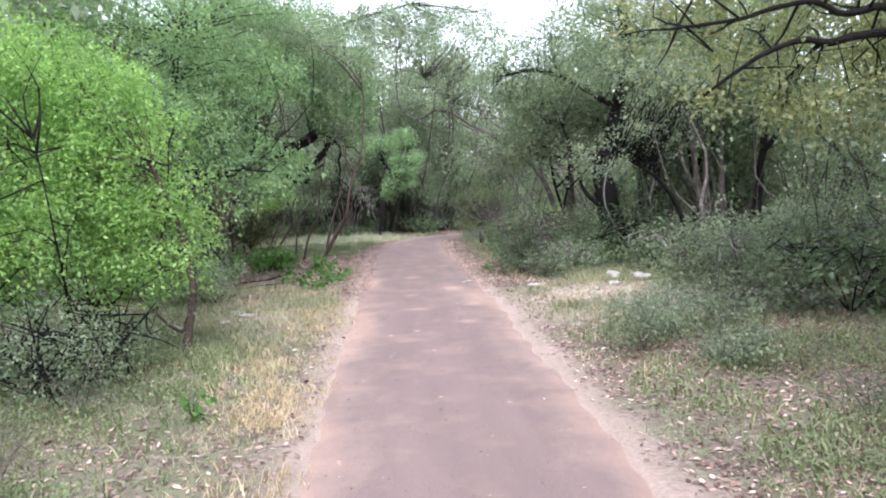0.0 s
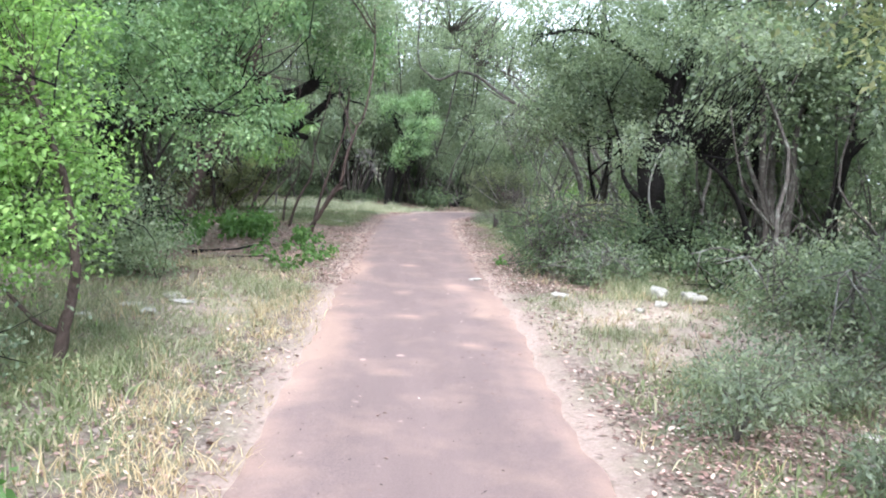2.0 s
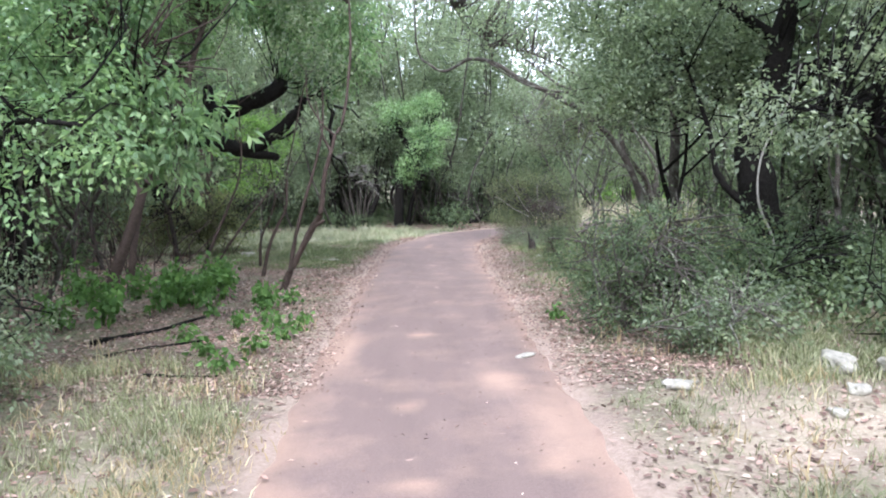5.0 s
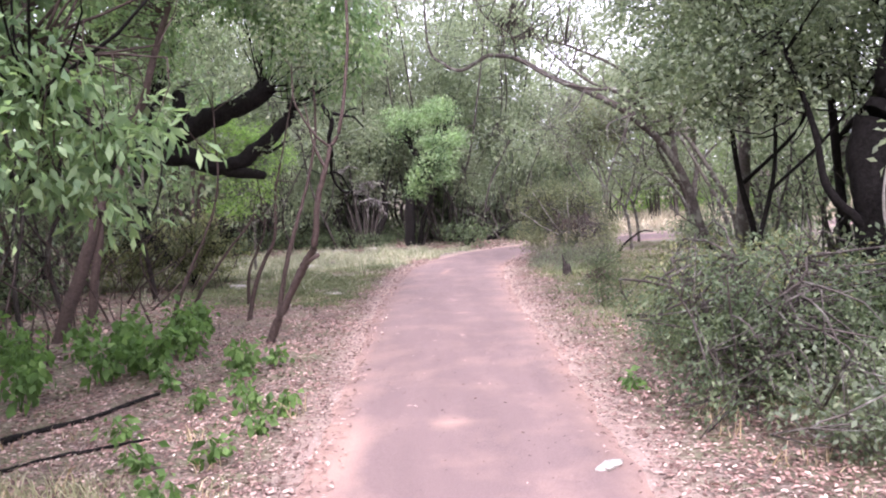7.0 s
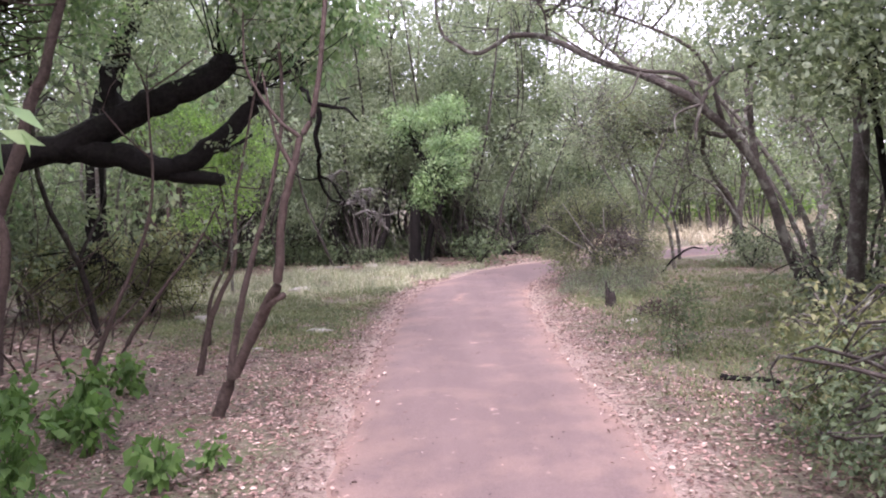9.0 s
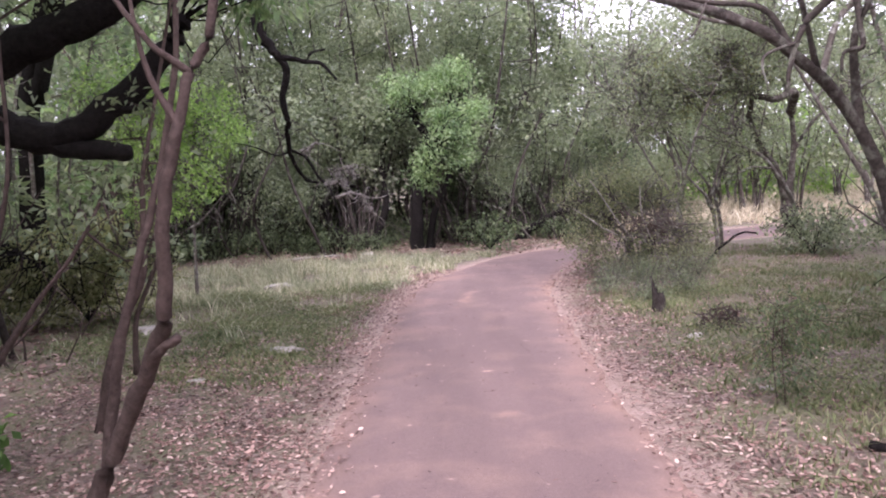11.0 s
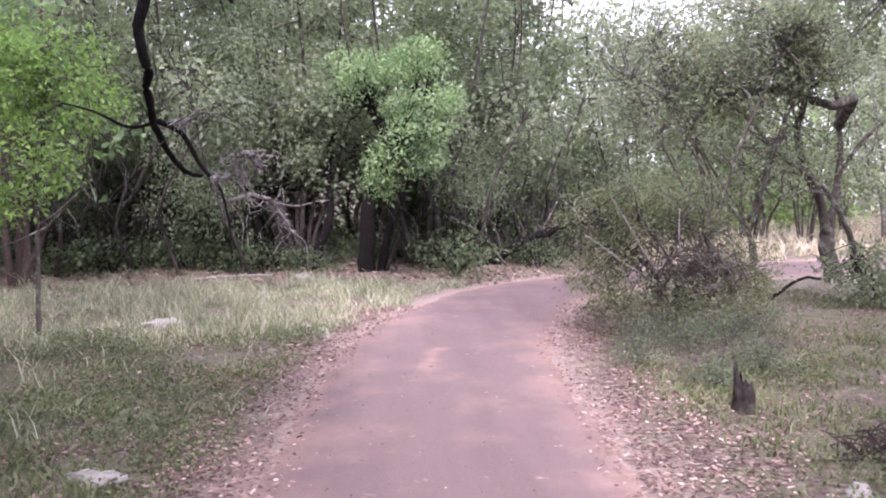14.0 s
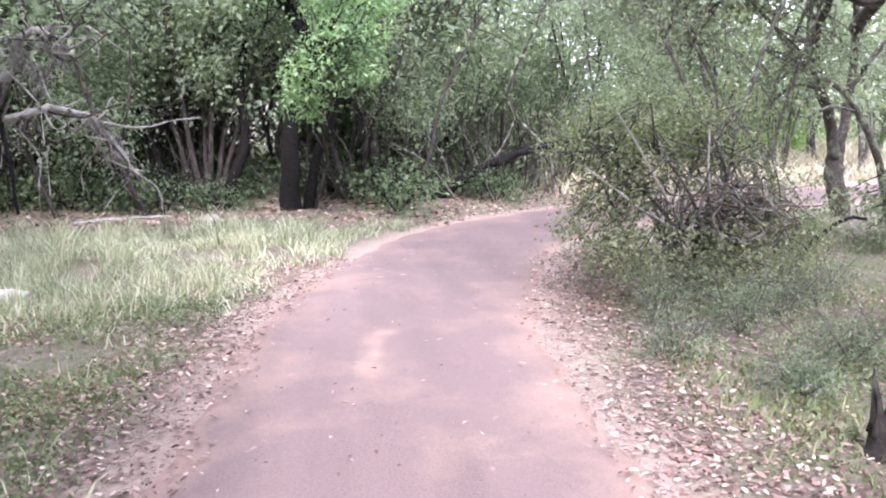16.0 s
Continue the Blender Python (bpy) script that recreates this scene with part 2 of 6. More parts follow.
def tubes_mesh(name, specs, material, sides=8, steps=6, rough=0.06):
    """One mesh from several limbs (points, first and last radius)."""
    me = bpy.data.meshes.new(name)
    vs, fs, base = [], [], 0
    for pts, r0, r1 in specs:
        v, f, caps, _ = tube(pts, r0, r1, sides, steps, rough)
        vs.append(v)
        fs += (f + base).tolist() + [[a + base, b + base, c + base] for a, b, c, _ in caps]
        base += len(v)
    me.from_pydata(np.vstack(vs).tolist(), [], fs)
    me.polygons.foreach_set("use_smooth", np.ones(len(fs), bool))
    me.materials.append(material)
    return me


def leaf_quads(base, way, normal, length, width, fold=0.18):
    side = np.cross(way, normal)
    side /= np.linalg.norm(side, axis=1)[:, None] + 1e-9
    up = np.cross(side, way)
    L, W = length[:, None], width[:, None]
    v = np.stack([base, base + way * L * 0.5 + side * W * 0.5 + up * W * fold, base + way * L - up * L * 0.12, base + way * L * 0.5 - side * W * 0.5 + up * W * fold], 1)
    n = len(base)
    return v.reshape(-1, 3), np.arange(n * 4).reshape(n, 4)


def unit(a):
    return a / (np.linalg.norm(a, axis=1)[:, None] + 1e-9)


def clump_points(blobs, count):
    b = np.array(blobs, float)
    w = (b[:, 3] * b[:, 4] * b[:, 5]) ** 0.72
    pick = rng.choice(len(b), count, p=w / w.sum())
    d = unit(rng.normal(size=(count, 3)))
    lumpy = 1 + 0.22 * np.sin(5 * d[:, 0] + 7 * d[:, 1] + pick) + 0.16 * np.sin(9 * d[:, 2] - 6 * d[:, 0] + 2 * pick)
    r = rng.uniform(0.16, 1.0, count) ** (1 / 2.4) * lumpy
    return b[pick, :3] + d * r[:, None] * b[pick, 3:]


def leaves_at(centres, per, spread, length, ratio=0.5, droop=0.2, flat=0.7):
    n = len(centres) * per
    c = np.repeat(centres, per, 0)
    size = rng.uniform(0.55, 1.25, len(centres))
    off = rng.normal(size=(n, 3)) * spread * np.repeat(size, per)[:, None] * [1, 1, 0.75]
    way = unit(unit(off + 1e-6) * 0.8 + rng.normal(size=(n, 3)) * 0.6 - [0, 0, droop])
    nor = unit(rng.normal(size=(n, 3)) * (1 - flat) + [0, 0, flat] + rng.normal(size=(n, 3)) * 0.35)
    ln = length * rng.uniform(0.6, 1.3, n)
    return leaf_quads(c + off, way, nor, ln, ln * ratio)


def plant(name, x, y, label, category, stems, blobs, clumps, per, leaf, material, bark, group="", spread=0.14, ratio=0.5,
          droop=0.2, flat=0.7, twig=0.012, sides=8, shoots=200, steps=6, above=-9.0):
    """A tree or bush. stems: (part name, points from the base, first radius, last radius), blobs: (centre, radii), all from the base."""
    top = root(name, x, y, label, category, group)
    lines = []
    for pname, pts, r0, r1 in stems:
        part(pname, tubes_mesh(pname, [(pts, r0, r1)], bark, sides, steps, 0.028), top)
        lines.append(smooth_line(pts, 8))
    if not clumps:
        return top
    if shoots > 60:      # close plants: fewer, fuller tufts
        clumps, per, leaf, spread = int(clumps * 0.56), int(per * 1.5), leaf * 1.16, spread * 0.84
    c = clump_points(blobs, clumps)
    c = c[c[:, 2] > max(0.05, above)]
    if shoots and lines:
        pts = np.vstack(lines)
        some = c[rng.random(len(c)) < min(1.0, shoots / len(c))]
        near = pts[np.argmin(((some[:, None] - pts[None]) ** 2).sum(-1) + (pts[None, :, 2] < 0.15) * 9 + rng.random((len(some), len(pts))) * 0.7, 1)]
        bend = rng.normal(size=some.shape) * 0.17
        specs = [([a, a * 0.55 + b * 0.45 + q, b], twig * (0.6 + 0.5 * np.linalg.norm(b - a)), twig * 0.25) for a, b, q in zip(near, some, bend) if np.linalg.norm(b - a) > 0.1]
        if specs:
            tagged(part("fine_branching", tubes_mesh("fine_branching", specs, bark, 3, 2, 0.03), top), kind="stuff")
    v, f = leaves_at(c, per, spread, leaf, ratio, droop, flat)
    part("crown" if category == "tree" else "foliage", mesh_np("crown", v, f, material), top)
    return top


# ---- ground and path ----
def graded(lo, hi, step, far):
    fine = np.arange(lo, hi + 1e-6, step)
    out = np.cumsum(0.3 * 1.22 ** np.arange(36))
    out = out[out < far]
    return np.concatenate([(lo - out)[::-1], fine, hi + out])


def build_ground():
    xs, ys = graded(-8, 9, 0.15, 500), graded(-6, 31, 0.15, 500)
    X, Y = np.meshgrid(xs, ys, indexing="ij")
    d = off_path(X.ravel(), Y.ravel())
    z = ground_z(X.ravel(), Y.ravel(), d)
    v = np.stack([X.ravel(), Y.ravel(), z], -1)
    nx, ny = len(xs), len(ys)
    i, j = np.meshgrid(np.arange(nx - 1), np.arange(ny - 1), indexing="ij")
    f = np.stack([i * ny + j, (i + 1) * ny + j, (i + 1) * ny + j + 1, i * ny + j + 1], -1).reshape(-1, 4)
    m, n, l, p = nodes_of("forest_floor")
    at = n.new("ShaderNodeAttribute")
    at.attribute_name = "verge"
    fine = noise_node(n, l, 34, 8, 0.75)
    mid = noise_node(n, l, 2.6, 6, 0.7)
    cells = n.new("ShaderNodeTexVoronoi")
    cells.inputs["Scale"].default_value = 26
    l.new(n.new("ShaderNodeTexCoord").outputs["Object"], cells.inputs["Vector"])
    tone = n.new("ShaderNodeSeparateColor")
    l.new(cells.outputs["Color"], tone.inputs[0])
    soil = ramp(n, l, tone.outputs[0], [(0.0, (0.06, 0.043, 0.034)), (0.4, (0.13, 0.094, 0.076)), (0.8, (0.25, 0.19, 0.155)), (1.0, (0.44, 0.36, 0.31))])
    soil = mix(n, l, 0.45, soil, ramp(n, l, fine, [(0.25, (0.075, 0.056, 0.045)), (0.5, (0.165, 0.125, 0.102)), (0.75, (0.36, 0.30, 0.25))]))
    green = ramp(n, l, fine, [(0.25, (0.075, 0.085, 0.045)), (0.55, (0.18, 0.18, 0.105)), (0.85, (0.36, 0.32, 0.23))])
    pale = ramp(n, l, fine, [(0.25, (0.36, 0.27, 0.21)), (0.7, (0.66, 0.54, 0.44))])
    c = mix(n, l, ramp(n, l, mid, [(0.42, (0, 0, 0)), (0.6, (1, 1, 1))]), soil, green)
    chalk = n.new("ShaderNodeAttribute")
    chalk.attribute_name = "chalk"
    c = mix(n, l, chalk.outputs["Fac"], c, pale)
    red = ramp(n, l, fine, [(0.25, (0.25, 0.175, 0.145)), (0.7, (0.46, 0.35, 0.30))])
    c = mix(n, l, at.outputs["Fac"], c, red)
    l.new(c, p.inputs["Base Color"])
    p.inputs["Roughness"].default_value = 0.95
    bump(n, l, fine, 0.8, 0.03, p)
    me = mesh_np("ground", v, f, m, True)
    verge = np.clip(1.0 - (d - 1.0 - 0.12 * wobble(X.ravel(), Y.ravel(), 3.0)) / 0.35, 0, 1)
    x, y = X.ravel(), Y.ravel()
    bare = 0.75 * np.clip(1.25 - (((x - 2.6) / 1.5) ** 2 + ((y - 7.2) / 2.0) ** 2), 0, 1) + np.clip(1.0 - (((x + 1.9) / 0.8) ** 2 + ((y - 7.3) / 1.6) ** 2), 0, 1) * 0.35
    bare = np.clip(bare * (0.75 + 0.5 * wobble(x, y, 2.2)), 0, 1)
    for key, val in (("verge", verge), ("chalk", bare)):
        a = me.attributes.new(key, "FLOAT", "POINT")
        a.data.foreach_set("value", val.astype(np.float32))
    tagged(new("ground", me), "woodland floor of soil, leaf litter and thin grass", "ground", kind="structure")


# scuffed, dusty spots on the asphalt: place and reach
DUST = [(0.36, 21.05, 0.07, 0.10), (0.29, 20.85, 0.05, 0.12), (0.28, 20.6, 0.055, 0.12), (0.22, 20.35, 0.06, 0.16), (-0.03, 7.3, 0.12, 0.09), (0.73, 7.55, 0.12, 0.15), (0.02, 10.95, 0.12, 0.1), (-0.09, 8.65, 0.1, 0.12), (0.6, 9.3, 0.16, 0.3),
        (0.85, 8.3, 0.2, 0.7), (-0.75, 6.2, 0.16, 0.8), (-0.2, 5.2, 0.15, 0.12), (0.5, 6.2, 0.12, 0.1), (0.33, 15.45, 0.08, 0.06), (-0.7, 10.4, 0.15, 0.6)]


def build_path():
    line = smooth_line(CENTRE, 48)
    t = unit(np.gradient(line, axis=0))
    nrm = np.stack([t[:, 1], -t[:, 0]], -1)
    u = np.linspace(-1, 1, 33)
    k = len(line)
    s = np.cumsum(np.r_[0, np.linalg.norm(np.diff(line, axis=0), axis=1)])
    rag_l = 0.03 * np.sin(1.1 * s) + 0.02 * np.sin(4.3 * s + 1) + 0.025 * np.sin(11 * s)
    rag_r = 0.03 * np.sin(1.2 * s + 2) + 0.02 * np.sin(3.7 * s) + 0.025 * np.sin(9.7 * s + 1)
    half = HALF + np.where(u[None] < 0, 0.05 + rag_l[:, None], rag_r[:, None] - 0.02)
    xy = line[:, None] + nrm[:, None] * (u[None] * half)[..., None]
    z = np.interp(xy[..., 1], G_Y, G_Z) + 0.022 * (1 - np.abs(u[None]) ** 3) - 0.03 * np.clip((np.abs(u[None]) - 0.93) / 0.07, 0, 1) + 0.004 * wobble(xy[..., 0], xy[..., 1], 2.5)
    v = np.concatenate([xy, z[..., None]], -1).reshape(-1, 3)
    i, j = np.meshgrid(np.arange(k - 1), np.arange(32), indexing="ij")
    f = np.stack([i * 33 + j, i * 33 + j + 1, (i + 1) * 33 + j + 1, (i + 1) * 33 + j], -1).reshape(-1, 4)
    m, n, l, p = nodes_of("worn_red_asphalt")
    at = n.new("ShaderNodeAttribute")
    at.attribute_name = "edge"
    fine = noise_node(n, l, 90, 8, 0.8)
    mid = noise_node(n, l, 1.7, 7, 0.62)
    c = ramp(n, l, fine, [(0.3, (0.096, 0.068, 0.065)), (0.55, (0.154, 0.109, 0.105)), (0.8, (0.265, 0.194, 0.187))])
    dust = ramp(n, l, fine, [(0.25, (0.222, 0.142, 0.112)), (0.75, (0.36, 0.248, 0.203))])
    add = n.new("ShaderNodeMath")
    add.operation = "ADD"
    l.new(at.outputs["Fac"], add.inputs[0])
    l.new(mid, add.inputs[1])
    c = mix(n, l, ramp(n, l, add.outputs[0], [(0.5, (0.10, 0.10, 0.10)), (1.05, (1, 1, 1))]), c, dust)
    long_way = n.new("ShaderNodeMapping")
    long_way.inputs["Scale"].default_value = (2.6, 0.35, 1.0)
    l.new(n.new("ShaderNodeTexCoord").outputs["Object"], long_way.inputs["Vector"])
    streak = n.new("ShaderNodeTexNoise")
    streak.inputs["Scale"].default_value, streak.inputs["Detail"].default_value = 1.0, 5.0
    l.new(long_way.outputs[0], streak.inputs["Vector"])
    c = mix(n, l, 1.0, c, ramp(n, l, streak.outputs["Fac"], [(0.3, (0.88, 0.875, 0.88)), (0.7, (1.14, 1.13, 1.12))]), "MULTIPLY")
    worn = noise_node(n, l, 5.5, 3, 0.5)
    c = mix(n, l, ramp(n, l, worn, [(0.70, (0, 0, 0)), (0.76, (0.6, 0.6, 0.6))]), c, (0.46, 0.32, 0.27))
    l.new(c, p.inputs["Base Color"])
    p.inputs["Roughness"].default_value = 0.92
    bump(n, l, fine, 0.35, 0.006, p)
    me = mesh_np("path", v, f, m, True)
    a = me.attributes.new("edge", "FLOAT", "POINT")
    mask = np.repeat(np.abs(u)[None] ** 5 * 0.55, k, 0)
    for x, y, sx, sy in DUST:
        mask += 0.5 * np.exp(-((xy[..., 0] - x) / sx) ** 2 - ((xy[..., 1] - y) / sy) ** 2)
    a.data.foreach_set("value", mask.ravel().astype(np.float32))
    tagged(new("path", me), "narrow worn reddish asphalt footpath with dusty edges", "path", kind="structure")


build_ground()
build_path()


# ---- trees and bushes along the path ----
def rel(x, y, pts):
    """Places in the world as places from the base of a plant."""
    b = (x, y, gz(x, y))
    return [(p[0] - b[0], p[1] - b[1], p[2] - b[2], *p[3:]) for p in pts]


def stems_at(x, y, specs):
    return [(nm, rel(x, y, pts), r0, r1) for nm, pts, r0, r1 in specs]


# bright small tree on the verge
X, Y = -2.48, 4.75
plant("small_tree", X, Y, "young bright green tree with a mossy leaning trunk", "tree",
      stems_at(X, Y, [("trunk", [(-2.48, 4.75, -0.05), (-2.42, 4.78, 0.35), (-2.36, 4.8, 0.75), (-2.45, 4.85, 1.3), (-2.7, 4.9, 2.0)], 0.055, 0.02),
                      ("limb", [(-2.44, 4.78, 0.3), (-2.6, 4.7, 0.42), (-2.85, 4.6, 0.75)], 0.022, 0.01)]),
      rel(X, Y, [(-2.75, 4.9, 1.35, 0.62, 0.8, 0.55), (-3.3, 5.0, 1.75, 0.8, 0.9, 0.7), (-3.2, 5.2, 2.5, 0.7, 0.8, 0.6)]), 520, 44, 0.045, M_BRIGHT, M_BARK_BROWN, spread=0.14, twig=0.005, shoots=90)
X, Y = -3.5, 4.5
plant("shrub", X, Y, "many-stemmed bright green shrub arching over dark twigs", "bush",
      stems_at(X, Y, [("stem", [(-3.5, 4.5, 0), (-3.45 + 0.25 * math.cos(a), 4.5 + 0.25 * math.sin(a), 0.5), (-3.6 + 1.0 * math.cos(a), 4.6 + 0.9 * math.sin(a), 1.3), (-3.8 + 1.3 * math.cos(a), 4.7 + 1.1 * math.sin(a), 2.2)], 0.02, 0.006) for a in (0.2, 1.1, 2.0, 3.0, 4.0, 5.1)]),
      rel(X, Y, [(-3.7, 4.6, 1.3, 1.0, 1.0, 0.75), (-4.5, 4.9, 2.2, 1.1, 1.1, 1.0), (-3.7, 5.2, 2.7, 0.9, 0.9, 0.6), (-4.6, 4.0, 1.2, 1.0, 0.9, 0.9), (-3.9, 5.0, 3.1, 0.7, 0.8, 0.4), (-2.9, 4.4, 0.95, 0.55, 0.5, 0.3)]), 1150, 42, 0.042, M_BRIGHT, M_BARK, spread=0.15)
X, Y = -3.3, 3.6
plant("shrub", X, Y, "low tangled grey-green shrub with bare dark twigs", "bush",
      stems_at(X, Y, [("stem", [(-3.3, 3.6, 0), (-3.3 + 0.5 * math.cos(a), 3.6 + 0.5 * math.sin(a), 0.35), (-3.3 + 0.9 * math.cos(a), 3.6 + 0.8 * math.sin(a), 0.75)], 0.016, 0.006) for a in (0.4, 1.5, 2.6, 3.8, 5.0)]),
      rel(X, Y, [(-3.3, 3.6, 0.45, 0.8, 0.8, 0.4), (-2.9, 4.3, 0.35, 0.5, 0.5, 0.25)]), 300, 26, 0.034, M_OAK, M_BARK)

# leafy tree whose lowest boughs reach over the verge
X, Y = -4.2, 10.2
plant("leafy_tree", X, Y, "leafy green tree with low boughs over the verge", "tree",
      stems_at(X, Y, [("trunk", [(-4.2, 10.2, -0.05), (-4.15, 10.15, 0.8), (-4.0, 10.0, 1.7), (-3.7, 9.8, 2.8), (-3.5, 9.7, 4.2)], 0.13, 0.05),
                      ("limb", [(-4.05, 10.05, 1.4), (-3.4, 9.4, 1.75), (-2.6, 8.7, 2.0), (-2.0, 8.3, 1.95)], 0.05, 0.012),
                      ("limb", [(-4.0, 10.0, 1.8), (-3.2, 10.4, 2.3), (-2.5, 10.7, 2.35), (-2.1, 10.75, 2.1)], 0.045, 0.012),
                      ("limb", [(-4.1, 10.1, 1.2), (-4.7, 9.6, 2.0), (-5.2, 9.2, 3.0)], 0.06, 0.02)]),
      # last two blobs: extra canopy, mostly out of view, added to shade the litter
      rel(X, Y, [(-2.3, 8.45, 1.85, 0.65, 0.6, 0.42), (-3.2, 8.9, 2.5, 0.9, 1.0, 0.7), (-2.9, 9.6, 3.5, 1.1, 1.2, 0.7), (-4.6, 8.6, 2.6, 1.2, 1.0, 1.1), (-3.7, 9.2, 4.3, 1.5, 1.3, 0.7), (-5.4, 9.8, 3.6, 1.2, 1.4, 1.2), (-2.4, 10.6, 4.9, 1.2, 1.2, 0.45), (-3.2, 11.8, 5.2, 1.3, 1.2, 0.45)]), 1250, 42, 0.05, M_ELM, M_BARK, spread=0.17, twig=0.01)
X, Y = -4.9, 11.2
plant("sapling", X, Y, "slender tree with drooping pointed fresh green leaves", "tree",
      stems_at(X, Y, [("trunk", [(-4.9, 11.2, -0.05), (-4.6, 11.1, 1.2), (-3.9, 10.95, 2.3), (-3.2, 10.9, 2.9), (-2.4, 10.8, 2.6)], 0.06, 0.015)]),
      rel(X, Y, [(-2.35, 10.8, 2.05, 0.55, 0.5, 0.45), (-2.9, 10.9, 2.5, 0.7, 0.6, 0.5), (-3.4, 11.1, 3.2, 0.9, 0.8, 0.6), (-2.6, 11.5, 3.7, 0.9, 0.9, 0.5)]), 230, 30, 0.105, M_ELM, M_BARK_BROWN, spread=0.15, ratio=0.34, droop=0.9, flat=0.5)
X, Y = -3.9, 9.3
plant("shrub", X, Y, "dense grey-green shrub under the trees", "bush",
      stems_at(X, Y, [("stem", [(-3.9, 9.3, 0), (-3.9 + 0.4 * math.cos(a), 9.3 + 0.4 * math.sin(a), 0.5), (-3.9 + 0.8 * math.cos(a), 9.3 + 0.7 * math.sin(a), 1.0)], 0.02, 0.008) for a in (0, 1.2, 2.5, 3.7, 5)]),
      rel(X, Y, [(-3.6, 9.1, 0.65, 0.85, 0.8, 0.55), (-4.6, 9.4, 0.8, 0.9, 0.8, 0.6), (-3.3, 8.6, 0.4, 0.6, 0.6, 0.35)]), 520, 40, 0.04, M_OAK, M_BARK)

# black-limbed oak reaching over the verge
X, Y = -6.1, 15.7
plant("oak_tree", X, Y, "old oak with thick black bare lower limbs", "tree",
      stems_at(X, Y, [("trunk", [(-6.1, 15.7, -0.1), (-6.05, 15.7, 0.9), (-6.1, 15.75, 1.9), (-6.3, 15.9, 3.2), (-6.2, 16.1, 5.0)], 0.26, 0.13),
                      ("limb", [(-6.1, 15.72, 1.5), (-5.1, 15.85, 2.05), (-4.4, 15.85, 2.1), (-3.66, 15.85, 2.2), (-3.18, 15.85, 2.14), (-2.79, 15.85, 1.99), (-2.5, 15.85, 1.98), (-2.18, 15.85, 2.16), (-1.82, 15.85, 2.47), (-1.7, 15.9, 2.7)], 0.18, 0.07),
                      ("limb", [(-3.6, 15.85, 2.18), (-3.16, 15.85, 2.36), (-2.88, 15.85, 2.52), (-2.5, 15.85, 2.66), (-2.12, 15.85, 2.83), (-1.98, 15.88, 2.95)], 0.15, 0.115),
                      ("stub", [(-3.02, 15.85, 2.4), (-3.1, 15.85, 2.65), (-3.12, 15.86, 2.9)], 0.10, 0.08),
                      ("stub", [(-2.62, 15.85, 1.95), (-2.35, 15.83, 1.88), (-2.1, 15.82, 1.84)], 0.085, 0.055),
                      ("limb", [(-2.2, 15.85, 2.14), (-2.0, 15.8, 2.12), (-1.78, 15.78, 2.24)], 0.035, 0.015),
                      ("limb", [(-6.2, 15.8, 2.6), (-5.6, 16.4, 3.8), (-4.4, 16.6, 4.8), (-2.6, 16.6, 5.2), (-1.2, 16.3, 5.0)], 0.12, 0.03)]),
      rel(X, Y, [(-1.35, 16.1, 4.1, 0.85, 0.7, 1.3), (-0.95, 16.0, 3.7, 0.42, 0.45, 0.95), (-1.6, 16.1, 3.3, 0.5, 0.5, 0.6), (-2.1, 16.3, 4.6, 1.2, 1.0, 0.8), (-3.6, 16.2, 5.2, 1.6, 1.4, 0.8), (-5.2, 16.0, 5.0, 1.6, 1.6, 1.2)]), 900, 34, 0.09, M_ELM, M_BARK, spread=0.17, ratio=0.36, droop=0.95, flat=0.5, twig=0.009)

